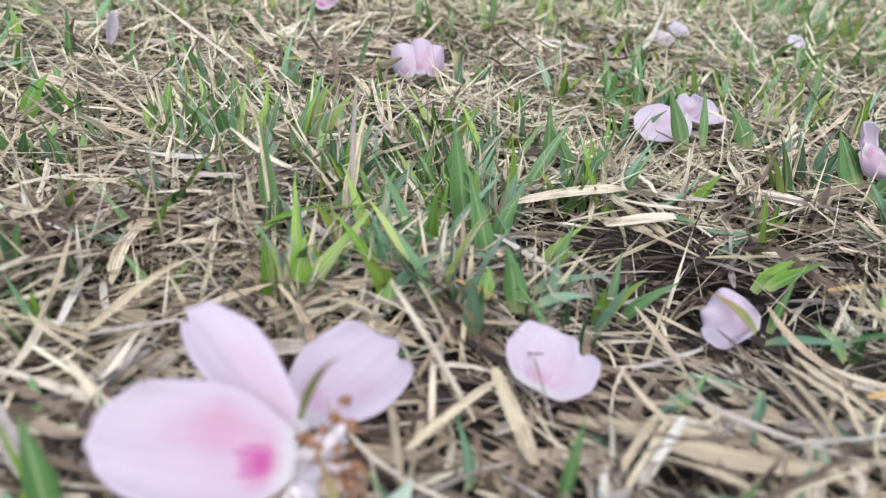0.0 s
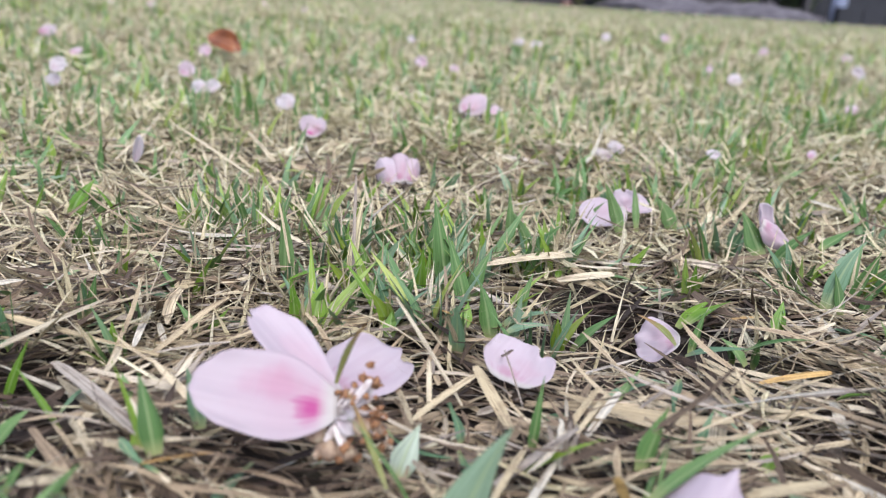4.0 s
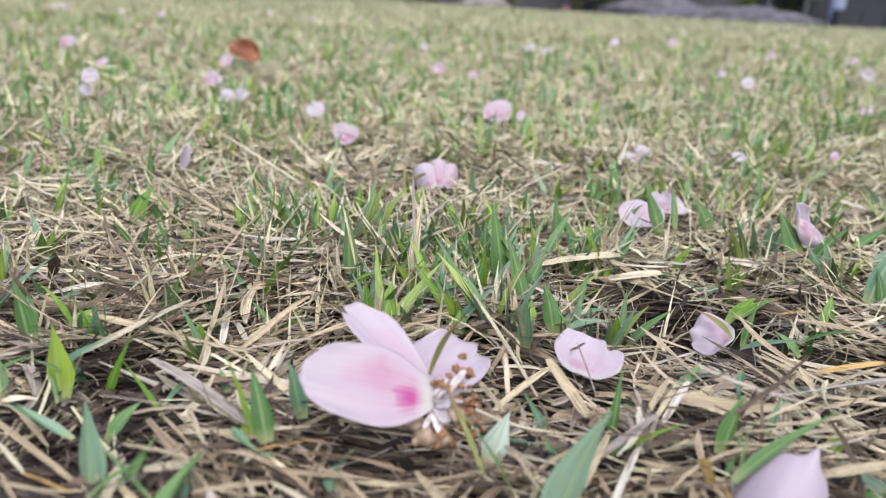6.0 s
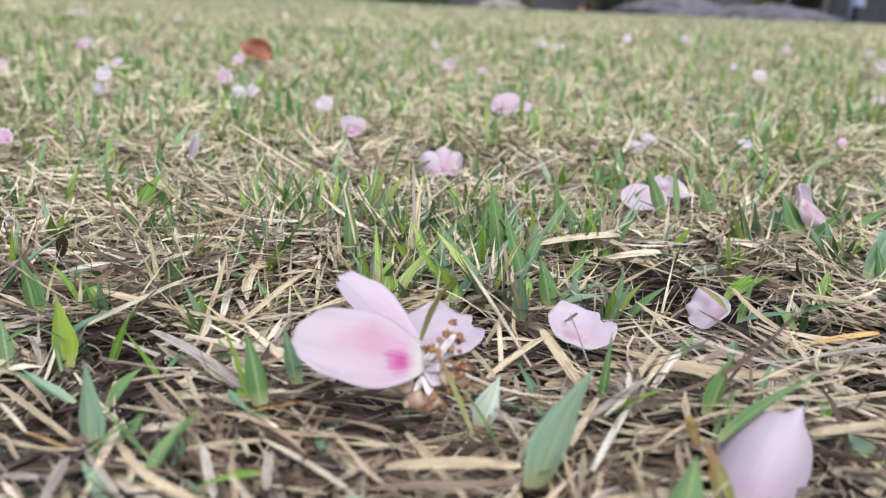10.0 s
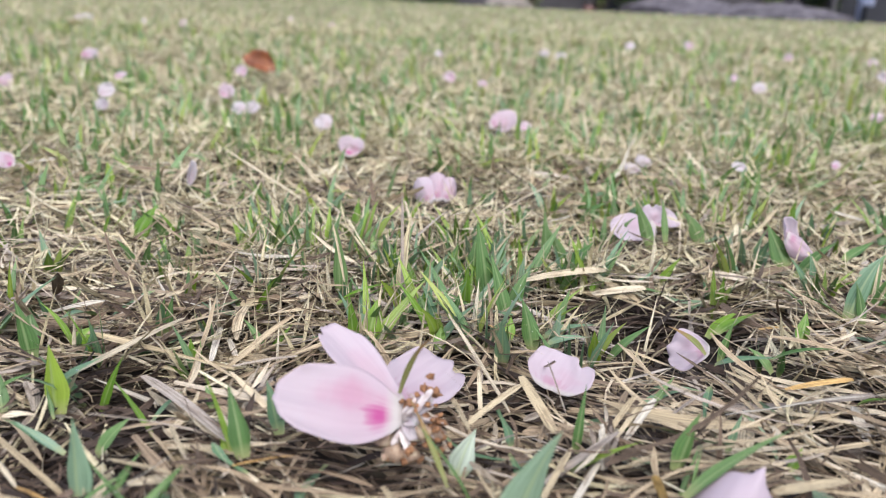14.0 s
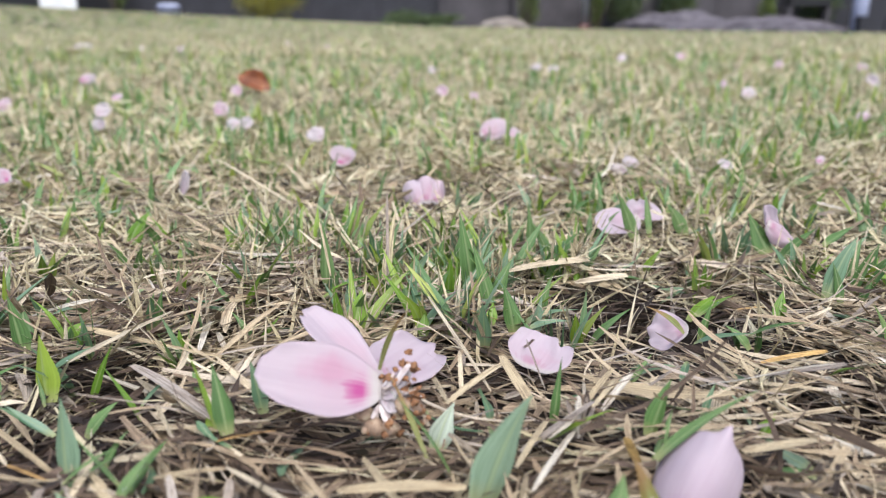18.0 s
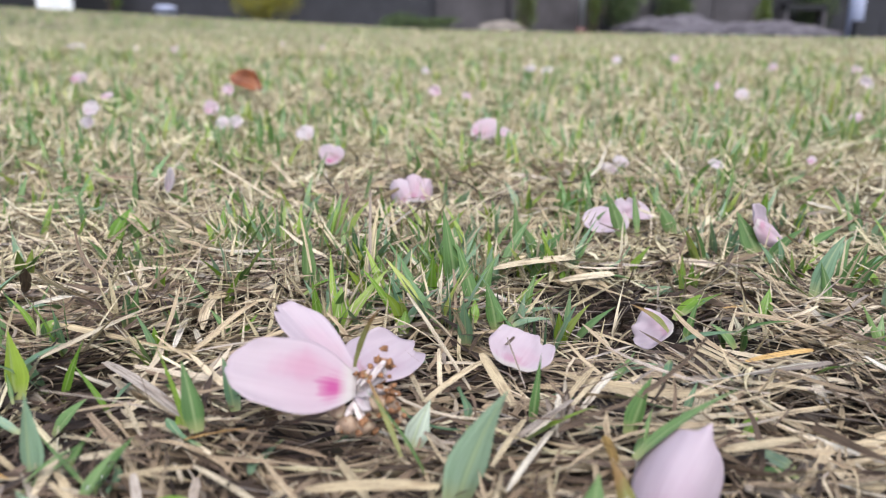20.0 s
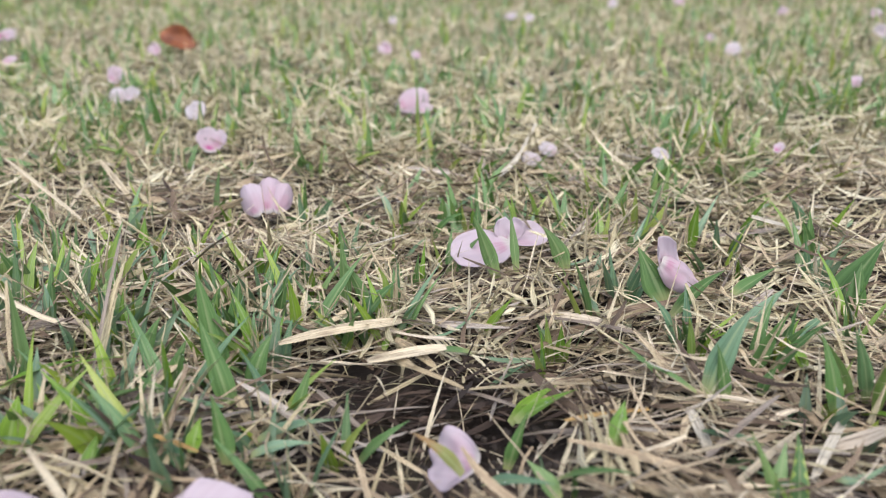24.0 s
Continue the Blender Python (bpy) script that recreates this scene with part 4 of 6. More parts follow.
blade(t, (-0.0755, 0.0646, 0.0005), (-0.0751, 0.0676, 0.0037), 0.8, GREEN_BLADE)
blade(t, (-0.0734, 0.0709, 0.0041), (-0.0674, 0.0739, 0.0069), 1.3, GREEN_BLADE)
t = tuft((-0.0812, 0.0766, 0.0014), "lone yellow-green grass blade rooted in the dry thatch")
blade(t, (-0.0812, 0.0766, 0.0014), (-0.0790, 0.0796, 0.0038), 1.2, LIME_BLADE)
t = tuft((0.0046, 0.0439, 0.0011), "tuft of 2 green and bluish-green grass blades in dry thatch")
blade(t, (0.0062, 0.0409, 0.0014), (0.0126, 0.0439, 0.0163), 4.9, BLUE_BLADE)
blade(t, (0.0030, 0.0470, 0.0008), (-0.0067, 0.0500, 0.0145), 1.2, GREEN_BLADE)
t = tuft((0.0176, 0.0585, 0.0018), "tuft of 2 green and yellow-green grass blades in dry thatch")
blade(t, (0.0184, 0.0612, 0.0012), (0.0198, 0.0642, 0.0123), 1.5, GREEN_BLADE)
blade(t, (0.0167, 0.0557, 0.0024), (0.0265, 0.0547, 0.0086), 1.7, LIME_BLADE)
t = tuft((0.0308, 0.0492, 0.0048), "tuft of 3 green grass blades in dry thatch")
blade(t, (0.0309, 0.0530, 0.0049), (0.0343, 0.0560, 0.0125), 2.8, GREEN_BLADE)
blade(t, (0.0299, 0.0462, 0.0053), (0.0445, 0.0500, 0.0138), 2.0, GREEN_BLADE)
blade(t, (0.0315, 0.0483, 0.0043), (0.0332, 0.0513, 0.0101), 0.7, GREEN_BLADE)
t = tuft((0.0240, 0.0331, 0.0021), "tuft of 2 green and yellow-green grass blades in dry thatch")
blade(t, (0.0206, 0.0315, 0.0030), (0.0223, 0.0345, 0.0107), 3.2, GREEN_BLADE)
blade(t, (0.0275, 0.0346, 0.0012), (0.0240, 0.0376, 0.0112), 2.0, OLIVE_BLADE)
t = tuft((0.0454, 0.0597, 0.0024), "tuft of 2 yellow-green and bluish-green grass blades in dry thatch")
blade(t, (0.0412, 0.0610, 0.0029), (0.0440, 0.0640, 0.0080), 1.2, BLUE_BLADE)
blade(t, (0.0495, 0.0583, 0.0018), (0.0527, 0.0613, 0.0039), 1.9, LIME_BLADE)
t = tuft((0.0351, 0.0793, 0.0001), "lone green grass blade rooted in the dry thatch")
blade(t, (0.0351, 0.0793, 0.0001), (0.0394, 0.0823, 0.0047), 1.5, GREEN_BLADE)
t = tuft((0.0003, 0.0560, 0.0011), "lone whitish grass blade rooted in the dry thatch")
blade(t, (0.0003, 0.0560, 0.0011), (0.0031, 0.0590, 0.0073), 3.3, WHITE_BLADE)
t = tuft((-0.0010, 0.0525, 0.0020), "olive grass blade kinked across the blossom")
blade(t, (-0.0010, 0.0522, 0.0020), (-0.0070, 0.0586, 0.0132), 1.0, OLIVE_BLADE)
blade(t, (-0.0082, 0.0618, 0.0112), (-0.0034, 0.0573, 0.0226), 0.85, OLIVE_BLADE)
t = tuft((-0.0116, 0.0991, 0.0028), "tuft of 2 green and yellow-green grass blades in dry thatch")
blade(t, (-0.0157, 0.0975, 0.0027), (-0.0142, 0.1005, 0.0105), 3.4, LIME_BLADE)
blade(t, (-0.0075, 0.1007, 0.0030), (-0.0106, 0.1037, 0.0070), 1.4, GREEN_BLADE)
t = tuft((-0.0217, 0.1127, 0.0050), "tuft of 3 green and yellow-green grass blades in dry thatch")
blade(t, (-0.0233, 0.1083, 0.0056), (-0.0111, 0.1145, 0.0089), 1.8, LIME_BLADE)
blade(t, (-0.0186, 0.1132, 0.0051), (-0.0027, 0.1134, 0.0096), 1.3, LIME_BLADE)
blade(t, (-0.0233, 0.1167, 0.0043), (-0.0244, 0.1197, 0.0196), 3.0, GREEN_BLADE)
t = tuft((-0.0066, 0.1040, 0.0049), "tuft of 3 green grass blades in dry thatch")
blade(t, (-0.0087, 0.1048, 0.0050), (-0.0023, 0.1078, 0.0082), 3.8, GREEN_BLADE)
blade(t, (-0.0036, 0.1014, 0.0042), (-0.0063, 0.1044, 0.0104), 1.5, GREEN_BLADE)
blade(t, (-0.0073, 0.1058, 0.0055), (0.0026, 0.1027, 0.0106), 3.3, GREEN_BLADE)
t = tuft((0.0128, 0.1104, 0.0021), "tuft of 5 green and bluish-green grass blades in dry thatch")
blade(t, (0.0129, 0.1086, 0.0020), (0.0083, 0.1116, 0.0170), 2.9, GREEN_BLADE)
blade(t, (0.0138, 0.1151, 0.0015), (0.0175, 0.1181, 0.0113), 2.7, GREEN_BLADE)
blade(t, (0.0093, 0.1165, 0.0013), (0.0058, 0.1195, 0.0217), 3.4, GREEN_BLADE)
blade(t, (0.0066, 0.1052, 0.0047), (-0.0016, 0.1082, 0.0097), 1.8, GREEN_BLADE)
blade(t, (0.0212, 0.1064, 0.0012), (0.0180, 0.1094, 0.0062), 1.3, BLUE_BLADE)
t = tuft((0.0207, 0.1034, 0.0022), "tuft of 2 green and bluish-green grass blades in dry thatch")
blade(t, (0.0226, 0.1068, 0.0013), (0.0253, 0.1098, 0.0105), 1.8, GREEN_BLADE)
blade(t, (0.0188, 0.1000, 0.0032), (0.0304, 0.1027, 0.0053), 2.7, BLUE_BLADE)
t = tuft((0.0278, 0.1369, 0.0035), "tuft of 3 green grass blades in dry thatch")
blade(t, (0.0287, 0.1362, 0.0032), (0.0360, 0.1392, 0.0117), 5.3, GREEN_BLADE)
blade(t, (0.0301, 0.1432, 0.0040), (0.0248, 0.1462, 0.0133), 2.2, GREEN_BLADE)
blade(t, (0.0248, 0.1312, 0.0034), (0.0324, 0.1342, 0.0087), 3.4, GREEN_BLADE)
t = tuft((0.0127, 0.0962, 0.0044), "tuft of 4 green and yellow-green grass blades in dry thatch")
blade(t, (0.0113, 0.0951, 0.0050), (0.0119, 0.0981, 0.0087), 1.9, LIME_BLADE)
blade(t, (0.0049, 0.0988, 0.0058), (0.0081, 0.1018, 0.0094), 2.4, BLUE_BLADE)
blade(t, (0.0159, 0.0947, 0.0032), (0.0137, 0.0977, 0.0125), 2.9, GREEN_BLADE)
blade(t, (0.0188, 0.0962, 0.0036), (0.0273, 0.0978, 0.0047), 1.9, BLUE_BLADE)
t = tuft((-0.0814, 0.1539, 0.0036), "lone yellow-green grass blade rooted in the dry thatch")
blade(t, (-0.0814, 0.1539, 0.0036), (-0.0757, 0.1569, 0.0131), 4.6, LIME_BLADE)
t = tuft((-0.1110, 0.2113, 0.0037), "lone yellow-green grass blade rooted in the dry thatch")
blade(t, (-0.1110, 0.2113, 0.0037), (-0.1125, 0.2143, 0.0120), 2.9, LIME_BLADE)
t = tuft((-0.0506, 0.1441, 0.0055), "lone yellow-green grass blade rooted in the dry thatch")
blade(t, (-0.0506, 0.1441, 0.0055), (-0.0539, 0.1471, 0.0115), 2.2, LIME_BLADE)
t = tuft((-0.0477, 0.1565, 0.0041), "tuft of 3 green and yellow-green grass blades in dry thatch")
blade(t, (-0.0496, 0.1595, 0.0037), (-0.0490, 0.1625, 0.0088), 2.5, GREEN_BLADE)
blade(t, (-0.0519, 0.1544, 0.0049), (-0.0516, 0.1574, 0.0137), 1.8, LIME_BLADE)
blade(t, (-0.0415, 0.1557, 0.0036), (-0.0369, 0.1587, 0.0075), 3.6, BLUE_BLADE)
t = tuft((-0.0417, 0.1657, 0.0037), "lone green grass blade rooted in the dry thatch")
blade(t, (-0.0417, 0.1657, 0.0037), (-0.0415, 0.1687, 0.0122), 1.7, GREEN_BLADE)
t = tuft((-0.0255, 0.1729, 0.0010), "lone yellow-green grass blade rooted in the dry thatch")
blade(t, (-0.0255, 0.1729, 0.0010), (-0.0248, 0.1759, 0.0121), 2.7, LIME_BLADE)
t = tuft((-0.0195, 0.1400, 0.0078), "lone green grass blade rooted in the dry thatch")
blade(t, (-0.0195, 0.1400, 0.0078), (-0.0175, 0.1430, 0.0137), 2.4, GREEN_BLADE)
t = tuft((0.0578, 0.1582, 0.0048), "tuft of 2 green grass blades in dry thatch")
blade(t, (0.0556, 0.1574, 0.0044), (0.0505, 0.1604, 0.0176), 2.9, GREEN_BLADE)
blade(t, (0.0600, 0.1591, 0.0052), (0.0585, 0.1621, 0.0175), 1.6, GREEN_BLADE)
t = tuft((0.0528, 0.1893, 0.0028), "lone green grass blade rooted in the dry thatch")
blade(t, (0.0528, 0.1893, 0.0028), (0.0526, 0.1923, 0.0109), 2.3, GREEN_BLADE)
t = tuft((0.0886, 0.1450, 0.0032), "tuft of 2 green grass blades in dry thatch")
blade(t, (0.0886, 0.1479, 0.0035), (0.0831, 0.1509, 0.0141), 4.5, GREEN_BLADE)
blade(t, (0.0887, 0.1420, 0.0029), (0.0988, 0.1450, 0.0115), 3.1, GREEN_BLADE)
t = tuft((0.0552, 0.1053, 0.0005), "tuft of 3 green and yellow-green grass blades in dry thatch")
blade(t, (0.0560, 0.1070, 0.0021), (0.0653, 0.1100, 0.0061), 3.1, LIME_BLADE)
blade(t, (0.0542, 0.0990, -0.0005), (0.0571, 0.1020, 0.0073), 1.9, GREEN_BLADE)
blade(t, (0.0554, 0.1098, -0.0001), (0.0627, 0.1128, 0.0051), 2.4, LIME_BLADE)
t = tuft((0.0493, 0.0911, 0.0031), "tuft of 2 olive and bluish-green grass blades in dry thatch")
blade(t, (0.0506, 0.0927, 0.0019), (0.0592, 0.0862, 0.0069), 1.9, BLUE_BLADE)
blade(t, (0.0476, 0.0905, 0.0050), (0.0409, 0.0935, 0.0095), 1.8, OLIVE_BLADE)
t = tuft((0.0684, 0.0965, 0.0053), "lone yellow-green grass blade rooted in the dry thatch")
blade(t, (0.0684, 0.0965, 0.0053), (0.0700, 0.0995, 0.0107), 2.4, LIME_BLADE)
t = tuft((0.0883, 0.1119, 0.0038), "tuft of 4 green and bluish-green grass blades in dry thatch")
blade(t, (0.0884, 0.1107, 0.0037), (0.0870, 0.1137, 0.0121), 1.7, GREEN_BLADE)
blade(t, (0.0836, 0.1105, 0.0052), (0.0730, 0.1135, 0.0102), 2.1, GREEN_BLADE)
blade(t, (0.0860, 0.1123, 0.0038), (0.0925, 0.1153, 0.0174), 3.2, BLUE_BLADE)
blade(t, (0.0951, 0.1143, 0.0026), (0.0987, 0.1173, 0.0070), 1.8, GREEN_BLADE)
t = tuft((0.0527, 0.1371, 0.0016), "lone yellow-green grass blade rooted in the dry thatch")
blade(t, (0.0527, 0.1371, 0.0016), (0.0581, 0.1401, 0.0081), 2.8, LIME_BLADE)
t = tuft((0.0497, 0.1256, 0.0038), "lone green grass blade rooted in the dry thatch")
blade(t, (0.0497, 0.1256, 0.0038), (0.0408, 0.1232, 0.0055), 2.6, GREEN_BLADE)
t = tuft((0.0686, 0.0754, 0.0036), "lone yellow-green grass blade rooted in the dry thatch")
blade(t, (0.0686, 0.0754, 0.0036), (0.0723, 0.0724, 0.0065), 2.3, LIME_BLADE)
t = tuft((0.0032, 0.1360, 0.0013), "tuft of 2 green grass blades in dry thatch")
blade(t, (0.0063, 0.1353, 0.0017), (0.0069, 0.1383, 0.0122), 3.0, GREEN_BLADE)
blade(t, (0.0001, 0.1366, 0.0010), (0.0029, 0.1396, 0.0103), 2.4, GREEN_BLADE)
t = tuft((0.0115, 0.1430, 0.0035), "lone bluish-green grass blade rooted in the dry thatch")
blade(t, (0.0115, 0.1430, 0.0035), (0.0173, 0.1460, 0.0120), 2.8, BLUE_BLADE)
t = tuft((-0.0120, 0.1304, 0.0058), "lone green grass blade rooted in the dry thatch")
blade(t, (-0.0120, 0.1304, 0.0058), (-0.0136, 0.1334, 0.0117), 2.3, GREEN_BLADE)
t = tuft((-0.0062, 0.1443, 0.0025), "lone green grass blade rooted in the dry thatch")
blade(t, (-0.0062, 0.1443, 0.0025), (-0.0022, 0.1473, 0.0092), 2.4, GREEN_BLADE)
t = tuft((-0.0253, 0.1305, 0.0067), "lone bluish-green grass blade rooted in the dry thatch")
blade(t, (-0.0253, 0.1305, 0.0067), (-0.0269, 0.1335, 0.0141), 2.0, BLUE_BLADE)
t = tuft((0.1069, 0.1088, 0.0020), "tuft of 2 green and yellow-green grass blades in dry thatch")
blade(t, (0.1054, 0.1096, 0.0009), (0.1021, 0.1126, 0.0144), 2.3, GREEN_BLADE)
blade(t, (0.1083, 0.1080, 0.0030), (0.1103, 0.1033, 0.0054), 2.6, LIME_BLADE)
t = tuft((0.1046, 0.1202, 0.0038), "lone yellow-green grass blade rooted in the dry thatch")
blade(t, (0.1046, 0.1202, 0.0038), (0.1022, 0.1232, 0.0082), 2.1, LIME_BLADE)
t = tuft((0.1225, 0.1439, 0.0031), "tuft of 2 green grass blades in dry thatch")
blade(t, (0.1214, 0.1456, 0.0033), (0.1301, 0.1486, 0.0164), 5.6, GREEN_BLADE)
blade(t, (0.1236, 0.1422, 0.0029), (0.1246, 0.1452, 0.0130), 3.6, GREEN_BLADE)
t = tuft((0.0988, 0.1323, 0.0053), "lone bluish-green grass blade rooted in the dry thatch")
blade(t, (0.0988, 0.1323, 0.0053), (0.1064, 0.1353, 0.0122), 2.5, BLUE_BLADE)
t = tuft((0.0996, 0.1415, 0.0079), "lone green grass blade rooted in the dry thatch")
blade(t, (0.0996, 0.1415, 0.0079), (0.1082, 0.1445, 0.0123), 2.8, GREEN_BLADE)
t = tuft((0.0805, 0.1178, 0.0031), "lone green grass blade rooted in the dry thatch")
blade(t, (0.0805, 0.1178, 0.0031), (0.0729, 0.1208, 0.0093), 2.0, GREEN_BLADE)
t = tuft((-0.0019, 0.0933, 0.0037), "tuft of 2 yellow-green and bluish-green grass blades in dry thatch")
blade(t, (-0.0019, 0.0928, 0.0036), (-0.0016, 0.0958, 0.0074), 2.2, LIME_BLADE)
blade(t, (-0.0019, 0.0938, 0.0038), (0.0050, 0.0968, 0.0115), 3.5, BLUE_BLADE)
t = tuft((0.0343, 0.1290, 0.0025), "lone yellow-green grass blade rooted in the dry thatch")
blade(t, (0.0343, 0.1290, 0.0025), (0.0351, 0.1320, 0.0044), 1.5, LIME_BLADE)
t = tuft((0.0709, 0.1631, 0.0039), "lone green grass blade rooted in the dry thatch")
blade(t, (0.0709, 0.1631, 0.0039), (0.0659, 0.1661, 0.0132), 3.3, GREEN_BLADE)
t = tuft((0.0255, 0.1452, 0.0029), "lone green grass blade rooted in the dry thatch")
blade(t, (0.0255, 0.1452, 0.0029), (0.0246, 0.1482, 0.0176), 2.2, GREEN_BLADE)
t = tuft((0.0600, 0.0898, 0.0033), "tuft of 2 green grass blades in dry thatch")
blade(t, (0.0600, 0.0904, 0.0044), (0.0686, 0.0850, 0.0094), 1.4, GREEN_BLADE)
blade(t, (0.0599, 0.0891, 0.0022), (0.0560, 0.0921, 0.0062), 2.4, GREEN_BLADE)
t = tuft((0.0018, 0.1130, 0.0039), "lone green grass blade rooted in the dry thatch")
blade(t, (0.0018, 0.1130, 0.0039), (0.0044, 0.1160, 0.0113), 2.2, GREEN_BLADE)
t = tuft((-0.0083, 0.1185, 0.0044), "tuft of 2 green and straw-coloured grass blades in dry thatch")
blade(t, (-0.0059, 0.1215, 0.0042), (-0.0028, 0.1245, 0.0112), 1.9, GREEN_BLADE)
blade(t, (-0.0107, 0.1155, 0.0045), (-0.0084, 0.1285, 0.0213), 1.8, LAWN_STRAW)
t = tuft((0.0750, 0.1441, 0.0021), "lone bluish-green grass blade rooted in the dry thatch")
blade(t, (0.0750, 0.1441, 0.0021), (0.0691, 0.1471, 0.0080), 2.2, BLUE_BLADE)
fallen_straw((-0.0624, 0.0772, 0.0055), (-0.0494, 0.0927, 0.0088), 2.9, AGED_STRAW)
fallen_straw((-0.0691, 0.1998, 0.0199), (-0.0426, 0.1815, 0.0094), 1.2, AGED_STRAW)
fallen_straw((0.0091, 0.1316, 0.0238), (-0.0037, 0.1450, 0.0126), 1.2, GREY_STRAW)
fallen_straw((0.0331, 0.1836, 0.0159), (0.0134, 0.1645, 0.0106), 0.8, AGED_STRAW)
fallen_straw((-0.0518, 0.0774, 0.0048), (-0.0313, 0.0558, 0.0059), 2.3, GREY_STRAW)
fallen_straw((-0.0705, 0.0636, 0.0027), (-0.0510, 0.0473, 0.0025), 0.9, AGED_STRAW)
fallen_straw((-0.0273, 0.0448, 0.0053), (-0.0146, 0.0349, 0.0041), 0.9, AGED_STRAW)
fallen_straw((-0.0118, 0.0371, 0.0068), (0.0041, 0.0408, 0.0048), 1.7, AGED_STRAW)
fallen_straw((0.0098, 0.0741, 0.0014), (-0.0009, 0.0797, 0.0165), 1.1, AGED_STRAW)
fallen_straw((0.0118, 0.0784, 0.0060), (0.0161, 0.0667, 0.0023), 2.0, AGED_STRAW)
fallen_straw((0.0021, 0.0676, 0.0025), (0.0117, 0.0764, 0.0054), 1.1, AGED_STRAW)
fallen_straw((0.0047, 0.0711, 0.0020), (0.0045, 0.0769, 0.0077), 0.8, AGED_STRAW)
fallen_straw((0.0172, 0.1224, 0.0072), (0.0374, 0.1308, 0.0074), 2.2, AGED_STRAW)
fallen_straw((0.0242, 0.0606, 0.0055), (0.0307, 0.0708, 0.0058), 0.8, AGED_STRAW)
fallen_straw((0.0488, 0.0839, 0.0053), (0.0547, 0.0746, 0.0051), 0.8, AGED_STRAW)
fallen_straw((0.0492, 0.0838, 0.0043), (0.0502, 0.0699, 0.0052), 0.8, AGED_STRAW)
fallen_straw((-0.0375, 0.0917, 0.0022), (-0.0297, 0.0902, 0.0018), 0.8, AGED_STRAW)
fallen_straw((-0.0360, 0.1051, 0.0044), (-0.0225, 0.1072, 0.0054), 0.6, AGED_STRAW)
fallen_straw((0.0220, 0.0604, 0.0045), (0.0293, 0.0706, 0.0071), 0.9, AGED_STRAW)
fallen_straw((0.0529, 0.0891, 0.0029), (0.0562, 0.0691, 0.0041), 0.9, AGED_STRAW)
fallen_straw((0.0560, 0.0738, 0.0040), (0.0691, 0.0802, 0.0051), 1.0, AGED_STRAW)
fallen_straw((0.0580, 0.0795, 0.0041), (0.0703, 0.0809, 0.0057), 1.2, RUSTY_STRAW)
fallen_straw((0.0678, 0.0752, 0.0035), (0.0662, 0.0663, 0.0014), 1.7, BLEACHED_STRAW)
fallen_straw((0.0368, 0.1219, 0.0042), (0.0485, 0.1170, 0.0018), 1.6, AGED_STRAW)
fallen_straw((0.0251, 0.1149, 0.0079), (0.0415, 0.1264, 0.0060), 1.1, AGED_STRAW)
fallen_straw((0.0066, 0.0784, 0.0091), (0.0005, 0.1002, 0.0063), 0.6, AGED_STRAW)
fallen_straw((0.0020, 0.0572, 0.0082), (-0.0008, 0.0777, 0.0034), 0.8, AGED_STRAW)
fallen_straw((-0.0799, 0.2067, 0.0155), (-0.0850, 0.1933, 0.0091), 1.1, AGED_STRAW)
fallen_straw((-0.0495, 0.2106, 0.0166), (-0.0392, 0.2024, 0.0084), 1.8, AGED_STRAW)
fallen_straw((-0.0446, 0.0991, 0.0043), (-0.0419, 0.0832, 0.0049), 1.5, BLEACHED_STRAW)
fallen_straw((-0.0427, 0.0976, 0.0026), (-0.0390, 0.0892, 0.0020), 1.1, BLEACHED_STRAW)
fallen_straw((-0.0083, 0.1308, 0.0141), (-0.0196, 0.1259, 0.0139), 0.5, AGED_STRAW)
fallen_straw((-0.0171, 0.1272, 0.0183), (0.0046, 0.1623, 0.0152), 0.6, AGED_STRAW)
fallen_straw((-0.0219, 0.1121, 0.0095), (-0.0252, 0.1206, 0.0193), 0.6, AGED_STRAW)
fallen_straw((0.0457, 0.1199, 0.0004), (0.0569, 0.1121, 0.0014), 1.0, GREY_STRAW)
fallen_straw((0.0305, 0.1019, 0.0002), (0.0470, 0.1143, -0.0025), 1.1, GREY_STRAW)
fallen_straw((0.0125, 0.0401, 0.0047), (0.0209, 0.0559, 0.0045), 1.0, BLEACHED_STRAW)
fallen_straw((0.0124, 0.0525, 0.0028), (0.0240, 0.0592, 0.0072), 1.9, GREY_STRAW)
fallen_straw((0.0171, 0.0327, 0.0053), (0.0186, 0.0461, 0.0034), 0.9, AGED_STRAW)
fallen_straw((0.0323, 0.1201, 0.0052), (0.0453, 0.1245, 0.0055), 2.3, AGED_STRAW)
fallen_straw((0.0435, 0.1219, 0.0031), (0.0365, 0.1268, 0.0059), 1.7, AGED_STRAW)
fallen_straw((0.0275, 0.1076, 0.0024), (0.0426, 0.1156, -0.0006), 0.8, GREY_STRAW)
fallen_straw((0.0314, 0.1034, 0.0013), (0.0364, 0.1023, 0.0001), 0.7, GREY_STRAW)
fallen_straw((0.0491, 0.1168, 0.0019), (0.0700, 0.1167, 0.0031), 1.8, AGED_STRAW)
fallen_straw((0.1032, 0.1240, 0.0076), (0.1249, 0.1294, 0.0037), 1.6, AGED_STRAW)
fallen_straw((0.0625, 0.1025, 0.0054), (0.0761, 0.1081, 0.0038), 1.2, RUSTY_STRAW)
fallen_straw((0.0818, 0.1077, 0.0045), (0.0822, 0.0974, 0.0029), 1.8, BLEACHED_STRAW)
fallen_straw((0.0698, 0.0890, 0.0064), (0.0696, 0.1024, 0.0069), 1.5, AGED_STRAW)
